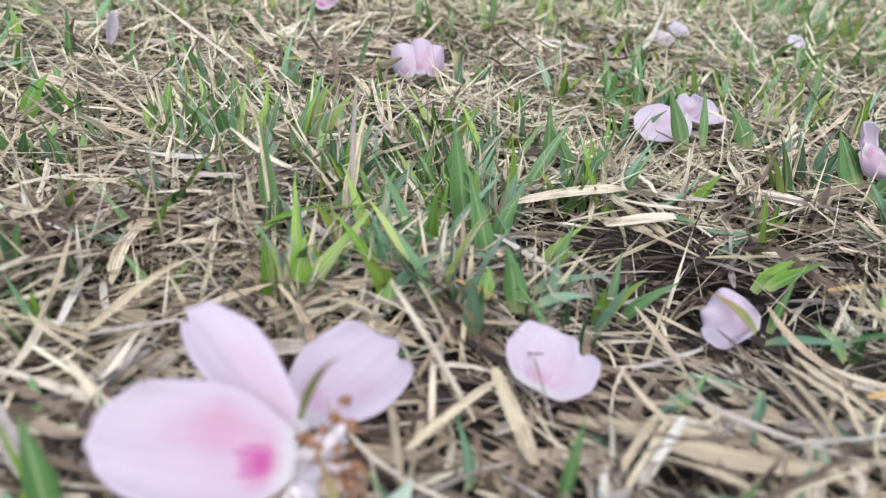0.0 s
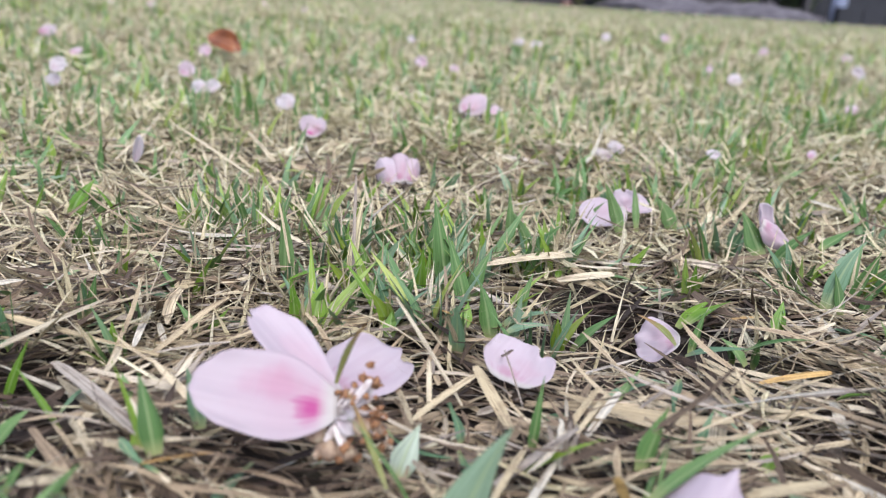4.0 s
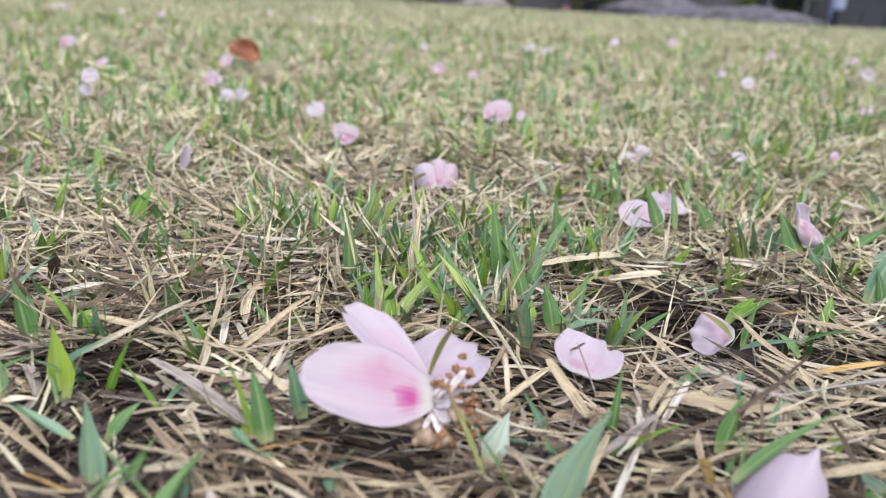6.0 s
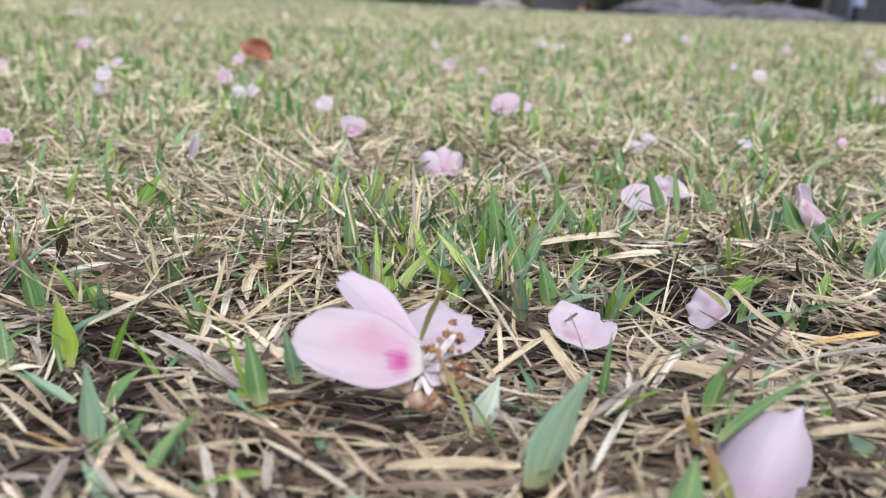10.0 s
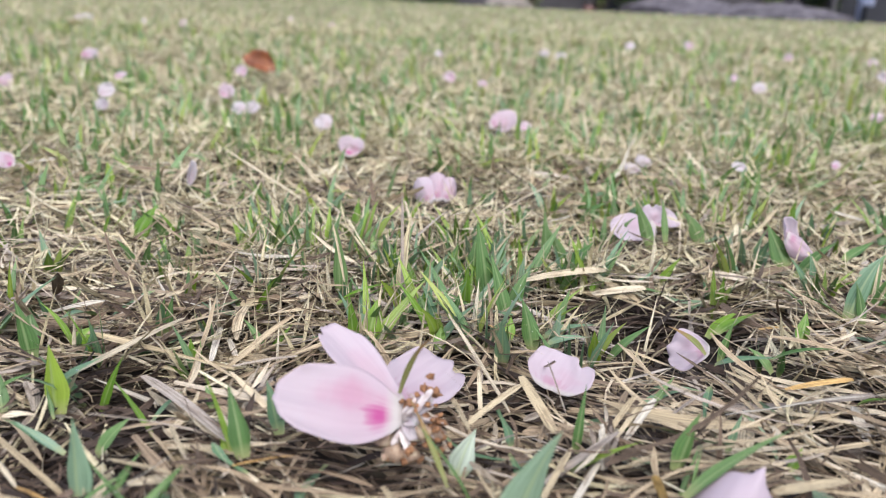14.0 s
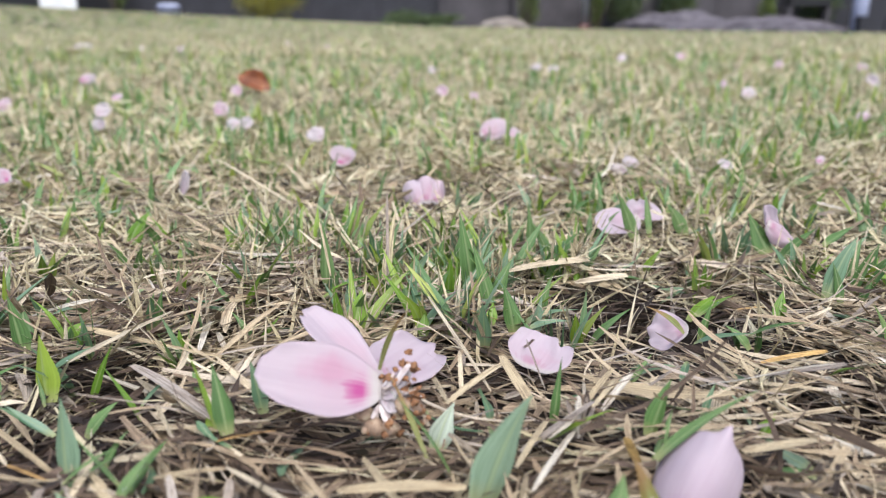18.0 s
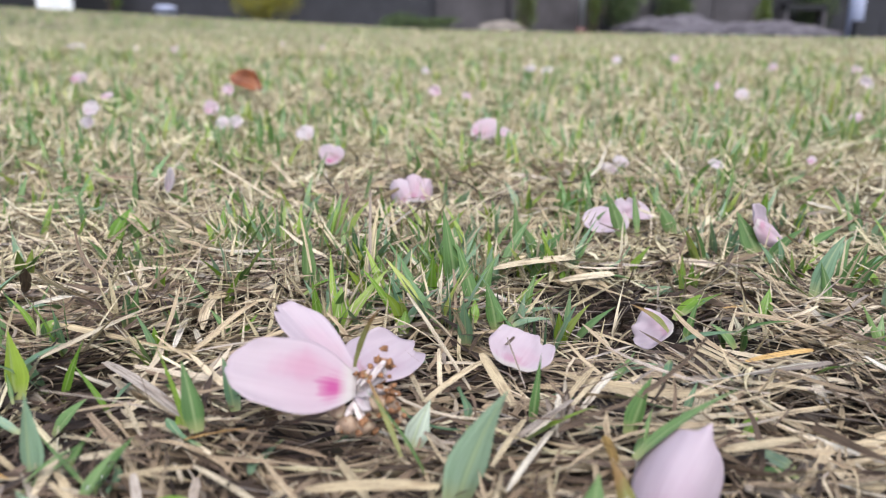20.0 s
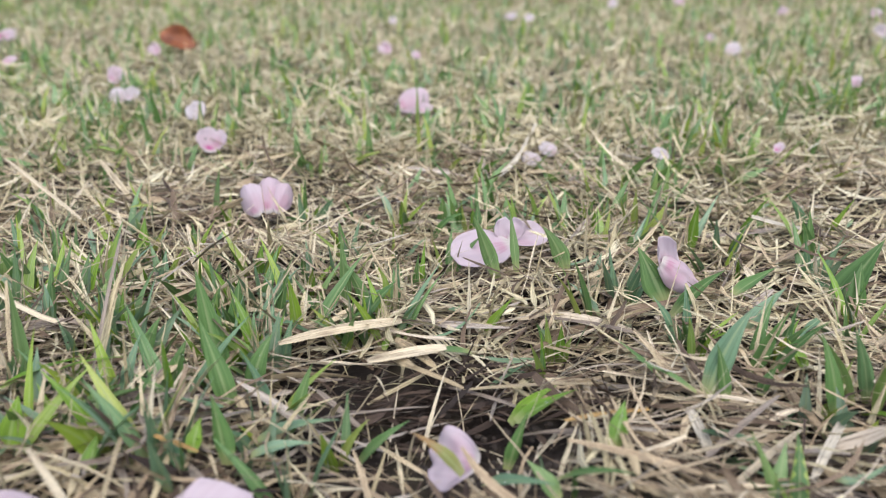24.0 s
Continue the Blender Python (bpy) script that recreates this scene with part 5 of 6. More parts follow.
fallen_straw((0.0068, 0.0938, 0.0086), (0.0129, 0.0928, 0.0067), 1.2, RUSTY_STRAW)
fallen_straw((0.0133, 0.1101, 0.0047), (0.0192, 0.0993, 0.0031), 1.7, AGED_STRAW)
fallen_straw((-0.0269, 0.3669, 0.0192), (0.0099, 0.3153, 0.0126), 1.2, AGED_STRAW)
fallen_straw((-0.0097, 0.1120, 0.0067), (-0.0108, 0.1323, 0.0232), 0.7, GREY_STRAW)
fallen_straw((-0.0084, 0.1374, 0.0113), (-0.0001, 0.1483, 0.0159), 1.0, GREY_STRAW)
fallen_straw((-0.0178, 0.1330, 0.0093), (-0.0048, 0.1445, 0.0125), 0.7, AGED_STRAW)
fallen_straw((0.0249, 0.1136, 0.0037), (0.0327, 0.1066, 0.0011), 1.0, GREY_STRAW)
fallen_straw((0.0798, 0.0951, 0.0036), (0.0949, 0.1076, 0.0066), 1.3, GREY_STRAW)
fallen_straw((0.0832, 0.0915, 0.0028), (0.0956, 0.1009, 0.0052), 1.5, AGED_STRAW)
fallen_straw((0.0943, 0.0933, 0.0024), (0.1056, 0.1078, 0.0036), 1.4, BLEACHED_STRAW)
fallen_straw((0.0567, 0.1340, 0.0023), (0.0716, 0.1251, 0.0025), 1.0, AGED_STRAW)
fallen_straw((0.0625, 0.1409, 0.0035), (0.0791, 0.1297, 0.0057), 0.9, GREY_STRAW)
fallen_straw((0.1006, 0.1323, 0.0078), (0.0884, 0.1275, 0.0057), 0.8, AGED_STRAW)
fallen_straw((0.0003, 0.0576, 0.0033), (0.0098, 0.0648, 0.0030), 1.0, GREY_STRAW)
fallen_straw((0.0124, 0.0651, 0.0022), (0.0185, 0.0595, 0.0030), 0.7, GREY_STRAW)
fallen_straw((0.0343, 0.0679, 0.0048), (0.0423, 0.0749, 0.0058), 0.7, GREY_STRAW)
fallen_straw((0.0309, 0.0861, 0.0013), (0.0409, 0.0893, 0.0028), 0.8, GREY_STRAW)
fallen_straw((-0.0633, 0.0528, 0.0050), (-0.0570, 0.0467, 0.0045), 0.7, AGED_STRAW)
fallen_straw((-0.0570, 0.0467, 0.0045), (-0.0504, 0.0438, 0.0040), 0.8, RUSTY_STRAW)
fallen_straw((-0.0478, 0.0527, 0.0050), (-0.0380, 0.0491, 0.0055), 1.1, AGED_STRAW)
fallen_straw((-0.0261, 0.0444, 0.0050), (-0.0158, 0.0366, 0.0040), 1.0, AGED_STRAW)
fallen_straw((-0.0305, 0.0518, 0.0050), (-0.0223, 0.0530, 0.0060), 0.8, RUSTY_STRAW)
fallen_straw((-0.0361, 0.0427, 0.0050), (-0.0276, 0.0449, 0.0050), 0.9, AGED_STRAW)
fallen_straw((-0.0396, 0.0552, 0.0090), (-0.0377, 0.0547, 0.0040), 0.8, AGED_STRAW)
fallen_straw((-0.0338, 0.0419, 0.0060), (-0.0311, 0.0361, 0.0030), 1.2, GREY_STRAW)
fallen_straw((-0.0257, 0.0410, 0.0060), (-0.0256, 0.0377, 0.0030), 1.3, GREY_STRAW)
fallen_straw((-0.0567, 0.0397, 0.0030), (-0.0514, 0.0379, 0.0040), 1.4, GREY_STRAW)
fallen_straw((-0.0388, 0.0559, 0.0050), (-0.0289, 0.0544, 0.0050), 0.8, AGED_STRAW)
fallen_straw((-0.0436, 0.0487, 0.0040), (-0.0382, 0.0500, 0.0040), 1.4, AGED_STRAW)
fallen_straw((0.0158, 0.0761, 0.0100), (0.0186, 0.0714, 0.0030), 0.4, GREY_STRAW)
fallen_straw((0.0261, 0.0624, 0.0040), (0.0329, 0.0716, 0.0060), 1.2, BLEACHED_STRAW)
fallen_straw((0.0209, 0.0558, 0.0030), (0.0205, 0.0618, 0.0060), 0.9, GREY_STRAW)
fallen_straw((0.0213, 0.0558, 0.0030), (0.0225, 0.0634, 0.0060), 1.0, BLEACHED_STRAW)
fallen_straw((0.0216, 0.0558, 0.0030), (0.0236, 0.0621, 0.0065), 0.8, GREY_STRAW)
fallen_straw((0.0218, 0.0562, 0.0030), (0.0245, 0.0609, 0.0055), 0.8, GREY_STRAW)
fallen_straw((0.0247, 0.0535, 0.0060), (0.0382, 0.0535, 0.0060), 0.8, AGED_STRAW)
fallen_straw((0.0418, 0.0470, 0.0060), (0.0533, 0.0501, 0.0060), 2.3, AGED_STRAW)
fallen_straw((0.0509, 0.0862, 0.0050), (0.0594, 0.0719, 0.0040), 1.1, AGED_STRAW)
fallen_straw((0.0259, 0.0474, 0.0080), (0.0283, 0.0486, 0.0030), 1.4, RUSTY_STRAW)
fallen_straw((0.0495, 0.0724, 0.0040), (0.0628, 0.0671, 0.0050), 1.2, AGED_STRAW)
fallen_straw((0.0171, 0.0581, 0.0050), (0.0111, 0.0465, 0.0040), 1.0, AGED_STRAW)
t = tuft((-0.0405, 0.0407, 0.0020), "lone green grass blade rooted in the dry thatch")
blade(t, (-0.0405, 0.0407, 0.0020), (-0.0362, 0.0447, 0.0082), 2.0, GREEN_BLADE)
t = tuft((-0.0412, 0.0448, 0.0020), "lone green grass blade rooted in the dry thatch")
blade(t, (-0.0412, 0.0448, 0.0020), (-0.0490, 0.0488, 0.0081), 0.7, GREEN_BLADE)
t = tuft((-0.0489, 0.0438, 0.0020), "lone green grass blade rooted in the dry thatch")
blade(t, (-0.0489, 0.0438, 0.0020), (-0.0427, 0.0478, 0.0055), 1.1, GREEN_BLADE)
t = tuft((-0.0573, 0.0588, 0.0020), "lone bluish-green grass blade rooted in the dry thatch")
blade(t, (-0.0573, 0.0588, 0.0020), (-0.0671, 0.0628, 0.0048), 1.5, BLUE_BLADE)
t = tuft((0.0308, 0.0506, 0.0020), "lone green grass blade rooted in the dry thatch")
blade(t, (0.0308, 0.0506, 0.0020), (0.0343, 0.0546, 0.0085), 0.8, GREEN_BLADE)
t = tuft((0.0522, 0.0467, 0.0020), "lone green grass blade rooted in the dry thatch")
blade(t, (0.0522, 0.0467, 0.0020), (0.0443, 0.0507, 0.0004), 2.0, GREEN_BLADE)
t = tuft((-0.0757, 0.0887, 0.0020), "lone green grass blade rooted in the dry thatch")
blade(t, (-0.0757, 0.0887, 0.0020), (-0.0776, 0.0927, 0.0101), 2.6, GREEN_BLADE)
t = tuft((-0.0244, 0.0711, 0.0020), "lone yellow-green grass blade rooted in the dry thatch")
blade(t, (-0.0244, 0.0711, 0.0020), (-0.0228, 0.0751, -0.0051), 1.2, LIME_BLADE)
t = tuft((-0.0859, 0.0945, 0.0030), "lone bluish-green grass blade rooted in the dry thatch")
blade(t, (-0.0859, 0.0945, 0.0030), (-0.0746, 0.0985, 0.0144), 3.0, BLUE_BLADE)
t = tuft((-0.0455, 0.0495, 0.0020), "lone green grass blade rooted in the dry thatch")
blade(t, (-0.0455, 0.0495, 0.0020), (-0.0433, 0.0535, 0.0058), 1.4, GREEN_BLADE)
t = tuft((-0.0711, 0.0693, 0.0020), "lone green grass blade rooted in the dry thatch")
blade(t, (-0.0711, 0.0693, 0.0020), (-0.0736, 0.0733, 0.0088), 2.0, GREEN_BLADE)

# ---- grass tufts farther in, built once and copied ----
def tuft_kind(n, tall, materials, dry=0, wide=(0.9, 2.6)):
    root = thing("grass_tuft", (0, 0, 0), "small tuft of short green grass blades in straw", "grass", "grass tufts in the lawn")
    for k in range(n + dry):
        a, r = random.uniform(-math.pi, math.pi), random.uniform(0, 0.003)
        foot = Vector((math.cos(a) * r, math.sin(a) * r, -0.001))
        high = tall * random.uniform(0.55, 1.0) * (1.15 if k >= n else 1)
        lean = random.uniform(0.05, 1.0) * high
        b = a + random.uniform(-0.6, 0.6)
        end = foot + Vector((math.cos(b) * lean, math.sin(b) * lean, high))
        if k >= n:
            under("dry_blade", grown("dry_blade", foot, end, random.uniform(0.5, 1.1), PALE_STRAW, "blade", 0.05, KEEL, 6, 0.1, random.uniform(-0.8, 0.8)), root, "pale dry blade")
        else:
            under("blade", grown("blade", foot, end, random.uniform(*wide), random.choice(materials), "blade", random.uniform(0, 0.12), KEEL, 7, 0.15, random.uniform(-0.8, 0.8)), root)
    return root


MIX = [BLADE, BLADE, BLUE_BLADE, LIME_BLADE]
kinds = [tuft_kind(random.randint(2, 5), random.uniform(0.008, 0.0155), MIX, random.randint(0, 3)) for _ in range(22)]
kept_clear = [(0.017, 0.08), (0.024, 0.086), (0.047, 0.098), (0.052, 0.165), (0.062, 0.172), (0.09, 0.151), (-0.003, 0.198), (0.03, 0.329), (-0.037, 0.265), (-0.012, 0.06), (-0.02, 0.07), (-0.001, 0.083), (-0.08, 0.2)]
placed = 0
first = list(kinds)
while placed < 190:
    y = 0.085 + 0.115 * random.random() ** 0.8
    x = random.uniform(-1, 1) * (0.07 + 0.62 * y)
    middle = math.exp(-(((x - 0.002) / 0.055) ** 2 + ((y - 0.14) / 0.036) ** 2))
    if random.random() > 0.25 + 1.0 * middle or (((x + 0.045) / 0.035) ** 2 + ((y - 0.115) / 0.02) ** 2 < 1 and random.random() < 0.75) or (y < 0.1 and -0.045 < x < 0.06) or (y < 0.118 and 0.025 < x < 0.06) or math.hypot(x - 0.046, y - 0.112) < 0.02:
        continue
    if any(abs(x - cx * (y + 0.04) / (cy + 0.04)) < 0.007 and -0.004 < cy - y < 0.03 for cx, cy in kept_clear):
        continue
    if placed % 16 == 0:
        y = random.uniform(0.03, 0.1)
        x = -random.uniform(0.028 + 0.1 * y, 0.05 + 0.62 * y)
    m = pose(x, y, float(lawn_height(x, y)) + 0.001, 0, 0, random.uniform(0, 360))
    if first:
        first.pop().matrix_world = m
    else:
        copy_thing(random.choice(kinds), m)
    placed += 1

clump_kinds = [tuft_kind(random.randint(3, 6), random.uniform(0.010, 0.0175), MIX + [BLUE_BLADE, BLUE_BLADE], random.randint(2, 4), (1.2, 3.2)) for _ in range(14)]
placed, first = 0, list(clump_kinds)
while placed < 50:
    x, y = random.gauss(0.006, 0.024), random.gauss(0.128, 0.018)
    if placed % 3 == 0:
        x, y = random.uniform(0.055, 0.135), random.uniform(0.1, 0.19)
    if placed % 5 == 1:
        x, y = random.uniform(-0.022, 0.034), random.uniform(0.092, 0.108)
    if y < 0.09 or y > 0.2 or math.hypot(x - 0.044, y - 0.112) < 0.017:
        continue
    if any(abs(x - cx * (y + 0.04) / (cy + 0.04)) < 0.008 and -0.004 < cy - y < 0.035 for cx, cy in kept_clear):
        continue
    m = pose(x, y, float(lawn_height(x, y)) + 0.0005, 0, 0, random.uniform(0, 360))
    if first:
        first.pop().matrix_world = m
    else:
        copy_thing(random.choice(clump_kinds), m)
    placed += 1

# ---- loose straws on top of the thatch ----
straws = [strip_mesh("dry_straw", (-s / 2, 0, 0), 0.0, random.uniform(-0.1, 0.15), random.uniform(-0.3, 0.3), s, w, random.uniform(-0.6, 0.6), ROUND, 7, "straw", mat, random.uniform(-0.3, 0.3))
          for s, w, mat in [(random.uniform(0.012, 0.032), random.uniform(0.0006, 0.0024), random.choice((AGED_STRAW, AGED_STRAW, GREY_STRAW, BLEACHED_STRAW))) for _ in range(26)]]
for k in range(300):
    y = 0.005 + 0.26 * random.random()
    x = random.uniform(-1, 1) * (0.06 + 0.62 * y)
    if math.hypot(x + 0.012, y - 0.058) < 0.014 or math.hypot(x - 0.020, y - 0.082) < 0.012:
        continue
    if by_petals(np.array([x]), np.array([y]), 0.012)[0] or math.hypot(x + 0.061, y - 0.059) < 0.02:
        continue
    ob = new("dry_straw", random.choice(straws))
    ob.matrix_world = pose(x, y, float(lawn_height(x, y)) + random.uniform(0.001, 0.004), random.uniform(-25, 25), random.uniform(-14, 14), random.gauss(-8, 30) if random.random() < 0.55 else random.uniform(0, 360))
    tagged(ob, "dry beige grass straw lying loose on the thatch", "straw", "loose straws on the thatch")

# broad dry leaves, curled and split at their ends
leaves = [strip_mesh("dry_leaf", (-s / 2, 0, 0), 0.0, random.uniform(-0.1, 0.1), random.uniform(-0.5, 0.35), s, w, random.uniform(-0.7, 0.7), random.choice((RIBBON, KEEL)), 10, random.choice(("leaf", "straw", "blade")), mat, random.uniform(-0.5, 0.5))
          for s, w, mat in [(random.uniform(0.010, 0.026), random.uniform(0.0013, 0.0030), random.choice((AGED_STRAW, STRAW, GREY_STRAW))) for _ in range(24)]]
placed = 0
while placed < 240:
    y = 0.02 + 0.19 * random.random()
    x = random.uniform(-1, 1) * (0.05 + 0.6 * y)
    if by_petals(np.array([x]), np.array([y]), 0.013)[0] or math.hypot(x - 0.044, y - 0.112) < 0.018 or math.hypot(x + 0.061, y - 0.059) < 0.02:
        continue
    ob = new("dry_leaf", random.choice(leaves))
    ob.matrix_world = pose(x, y, float(lawn_height(x, y)) + random.uniform(0.0005, 0.0026), random.uniform(-20, 20), random.uniform(-8, 8), random.gauss(-6, 35) + random.choice((0, 180)))
    tagged(ob, "broad dry grass leaf, beige and curled, lying on the thatch", "leaf", "broad dry leaves on the thatch")
    placed += 1


def crumbs(n, cx, cy, reach):
    """Crumbs of dark soil in a hollow, in one mesh."""
    bm = bmesh.new()
    for _ in range(n):
        x, y = random.gauss(cx, reach), random.gauss(cy, reach)
        r = random.uniform(0.0003, 0.0011)
        at = Matrix.Translation((x, y, float(lawn_height(x, y)) + r * 0.3)) @ Matrix.Diagonal((1, random.uniform(0.6, 1.2), random.uniform(0.5, 0.9), 1)) @ pose(0, 0, 0, random.uniform(0, 90), 0, random.uniform(0, 90))
        for v in bmesh.ops.create_icosphere(bm, subdivisions=1, radius=r, matrix=at)["verts"]:
            v.co += Vector((random.uniform(-1, 1), random.uniform(-1, 1), random.uniform(-1, 1))) * r * 0.25
    me = bpy.data.meshes.new("soil_crumbs")
    bm.to_mesh(me)
    bm.free()
    me.materials.append(SOIL)
    return stuff("soil_crumbs", me, "dark damp soil crumbs in a bare hollow", "soil")


SOIL = mottled("damp_soil", [(0.3, (0.02, 0.015, 0.013)), (0.6, (0.05, 0.038, 0.03)), (0.8, (0.1, 0.08, 0.065))], 900, 0.9, 0.0003)
crumbs(150, 0.047, 0.111, 0.007)
crumbs(90, -0.055, 0.048, 0.008)


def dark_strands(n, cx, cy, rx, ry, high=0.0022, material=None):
    """Decayed strands across a hollow; the default near-black colour includes crevice shade."""
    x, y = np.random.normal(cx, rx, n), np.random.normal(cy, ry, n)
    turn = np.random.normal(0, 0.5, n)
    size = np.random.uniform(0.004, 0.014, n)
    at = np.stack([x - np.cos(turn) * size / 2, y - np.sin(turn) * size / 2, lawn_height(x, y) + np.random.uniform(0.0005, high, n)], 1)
    me = strip_mesh("rotten_strands", at, turn, np.random.normal(0, 0.12, n), np.random.normal(0, 0.3, n), size, np.random.uniform(0.0003, 0.0014, n), np.random.normal(0, 0.5, n), ROUND, 6, "straw", material or ROTTEN_SHADE, np.random.normal(0, 0.5, n))
    stuff("rotten_strands", me, "brown decaying grass strands matted on the soil", "straw")


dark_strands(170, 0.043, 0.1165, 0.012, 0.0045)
dark_strands(230, -0.045, 0.114, 0.022, 0.011, 0.0045, BROWN_STRAW)
dark_strands(150, -0.045, 0.114, 0.022, 0.011, 0.0055, STRAW)
dark_strands(200, -0.005, 0.105, 0.016, 0.007, 0.004, GREY_STRAW)
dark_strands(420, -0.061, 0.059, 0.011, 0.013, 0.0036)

# ---- the lawn's far edge ----
def solid(name, parts_of, material, parent=None, bevel=0.01, label=""):
    """Boxes (centre, size) joined into one bevelled mesh."""
    bm = bmesh.new()
    for c, s in parts_of:
        bmesh.ops.create_cube(bm, size=1, matrix=Matrix.Translation(c) @ Matrix.Diagonal((*s, 1)))
    bmesh.ops.bevel(bm, geom=list(bm.edges), offset=bevel, segments=2, affect="EDGES")
    me = bpy.data.meshes.new(name)
    bm.to_mesh(me)
    bm.free()
    me.materials.append(material)
    return under(name, me, parent, label)


def edge(x, y):
    return float(lawn_height(x, y)) - 0.01


FENCE = mottled("fence_paint", [(0.3, (0.018, 0.019, 0.025)), (0.7, (0.034, 0.034, 0.044))], 2.0, 0.7, 0.002)
FENCE_LIGHT = mottled("grey_panel", [(0.3, (0.05, 0.046, 0.052)), (0.7, (0.09, 0.082, 0.09))], 2.0, 0.8, 0.002)
WHITE = mottled("white_paint", [(0.3, (0.72, 0.73, 0.74)), (0.7, (0.82, 0.83, 0.84))], 3.0, 0.5)
BLUE = mottled("pale_blue_plastic", [(0.3, (0.4, 0.44, 0.62)), (0.7, (0.5, 0.54, 0.72))], 4.0, 0.4)
# the bench's black paint, also the painted shade of the fence gap
BLACK = mottled("black_paint_and_gap_shade", [(0.3, (0.006, 0.006, 0.008)), (0.7, (0.012, 0.012, 0.014))], 4.0, 0.5)
STONE = mottled("beige_rock", [(0.3, (0.18, 0.155, 0.135)), (0.7, (0.3, 0.265, 0.23))], 6.0, 0.9, 0.01)
GRAVEL = mottled("purple_grey_rubble", [(0.3, (0.07, 0.062, 0.075)), (0.5, (0.11, 0.1, 0.12)), (0.75, (0.17, 0.155, 0.17))], 5.0, 0.9, 0.02)
METAL = mottled("galvanised_steel", [(0.3, (0.3, 0.32, 0.34)), (0.7, (0.4, 0.42, 0.44))], 8.0, 0.45, 0.0, 0.6)
RED = mottled("red_paint", [(0.3, (0.1, 0.04, 0.035)), (0.7, (0.16, 0.065, 0.055))], 8.0, 0.5)
GOLD_LEAF = blade_material("golden_foliage", [(0.0, (0.2, 0.19, 0.03)), (0.5, (0.3, 0.27, 0.03)), (1.0, (0.42, 0.36, 0.04))], tip_from=1.1)
DARK_LEAF = blade_material("dark_foliage", [(0.0, (0.035, 0.07, 0.03)), (1.0, (0.07, 0.12, 0.05))], tip_from=1.2)
MID_LEAF = blade_material("green_foliage", [(0.0, (0.08, 0.13, 0.03)), (1.0, (0.15, 0.21, 0.05))], tip_from=1.2)
BARK = mottled("bark", [(0.3, (0.06, 0.045, 0.03)), (0.7, (0.12, 0.09, 0.065))], 12.0, 0.9, 0.004)

fence = thing("fence", (0, 17.0, 0), "dark grey painted board fence behind the lawn", "fence")
board = solid("board", [((0, 0, 0), (0.298, 0.03, 1.9))], FENCE, None, 0.006).data
plank = [o for o in bpy.data.objects if o.data == board][0]
bpy.data.objects.remove(plank)
for k in range(84):
    x = -12.5 + 0.3 * k
    b = under("board", board, fence)
    b.matrix_world = Matrix.Translation((x, 17.0, 0.95 + 0.03 * random.random()))
for k in range(9):
    solid("post", [((-12.6 + 3.15 * k, 17.09, 0.95), (0.1, 0.1, 2.0))], FENCE, fence)
solid("rail", [((0, 17.05, 0.5), (25.4, 0.05, 0.09))], FENCE, fence)
solid("rail", [((0, 17.05, 1.5), (25.4, 0.05, 0.09))], FENCE, fence)
wall = thing("panel_wall", (4.6, 16.9, 0), "grey concrete panels standing against the fence", "wall")
for x, w in ((0.9, 1.5), (2.45, 1.5), (6.6, 1.1), (4.4, 0.6)):
    solid("panel", [((x, 16.9, 0.7), (w, 0.06, 1.5))], FENCE_LIGHT, wall)
# no real shed: black sheets added to paint the shade in a fence gap
shed = thing("shed", (-8.3, 16.6, 0.2), "black sheets standing in for the shaded gap between fence panels", "shed")
solid("wall", [((-8.9, 16.6, 1.2), (2.4, 0.1, 2.2))], BLACK, shed)
solid("door", [((-6.95, 16.58, 1.2), (1.1, 0.06, 2.1))], BLACK, shed)
box = thing("white_board", (-7.23, 15.6, edge(-7.2, 15.6)), "white painted board standing on the lawn's edge", "board")
solid("panel", [((-7.23, 15.6, edge(-7.2, 15.6) + 0.5), (0.7, 0.06, 1.0))], WHITE, box)
solid("foot", [((-7.45, 15.62, edge(-7.4, 15.6) + 0.04), (0.06, 0.4, 0.08)), ], WHITE, box)
solid("foot", [((-7.0, 15.62, edge(-7.0, 15.6) + 0.04), (0.06, 0.4, 0.08)), ], WHITE, box)


def tub(x, y, r, h, material, label):
    """A round tub with a domed lid."""
    z = edge(x, y)
    root = thing("tub", (x, y, z), label, "tub")
    bm = bmesh.new()
    rings = [(0.0, 0.0), (r * 0.95, 0.0), (r, h * 0.7), (r * 1.05, h * 0.72), (r * 1.05, h * 0.8), (r * 0.8, h * 0.95), (r * 0.3, h), (0.0, h)]
    vs = [[bm.verts.new((x + q * math.cos(a), y + q * math.sin(a), z + p)) for a in (2 * math.pi * k / 24 for k in range(24))] for q, p in rings]
    for a, b in zip(vs, vs[1:]):
        for k in range(24):
            f = bm.faces.new((a[k], a[(k + 1) % 24], b[(k + 1) % 24], b[k]))
            f.smooth = True
    bmesh.ops.remove_doubles(bm, verts=bm.verts, dist=0.0005)
    me = bpy.data.meshes.new("body")
    bm.to_mesh(me)
    bm.free()
    me.materials.append(material)
    under("body", me, root)
    return root


tub(-5.11, 15.6, 0.21, 0.22, BLUE, "pale blue lidded plastic tub on the lawn's edge")


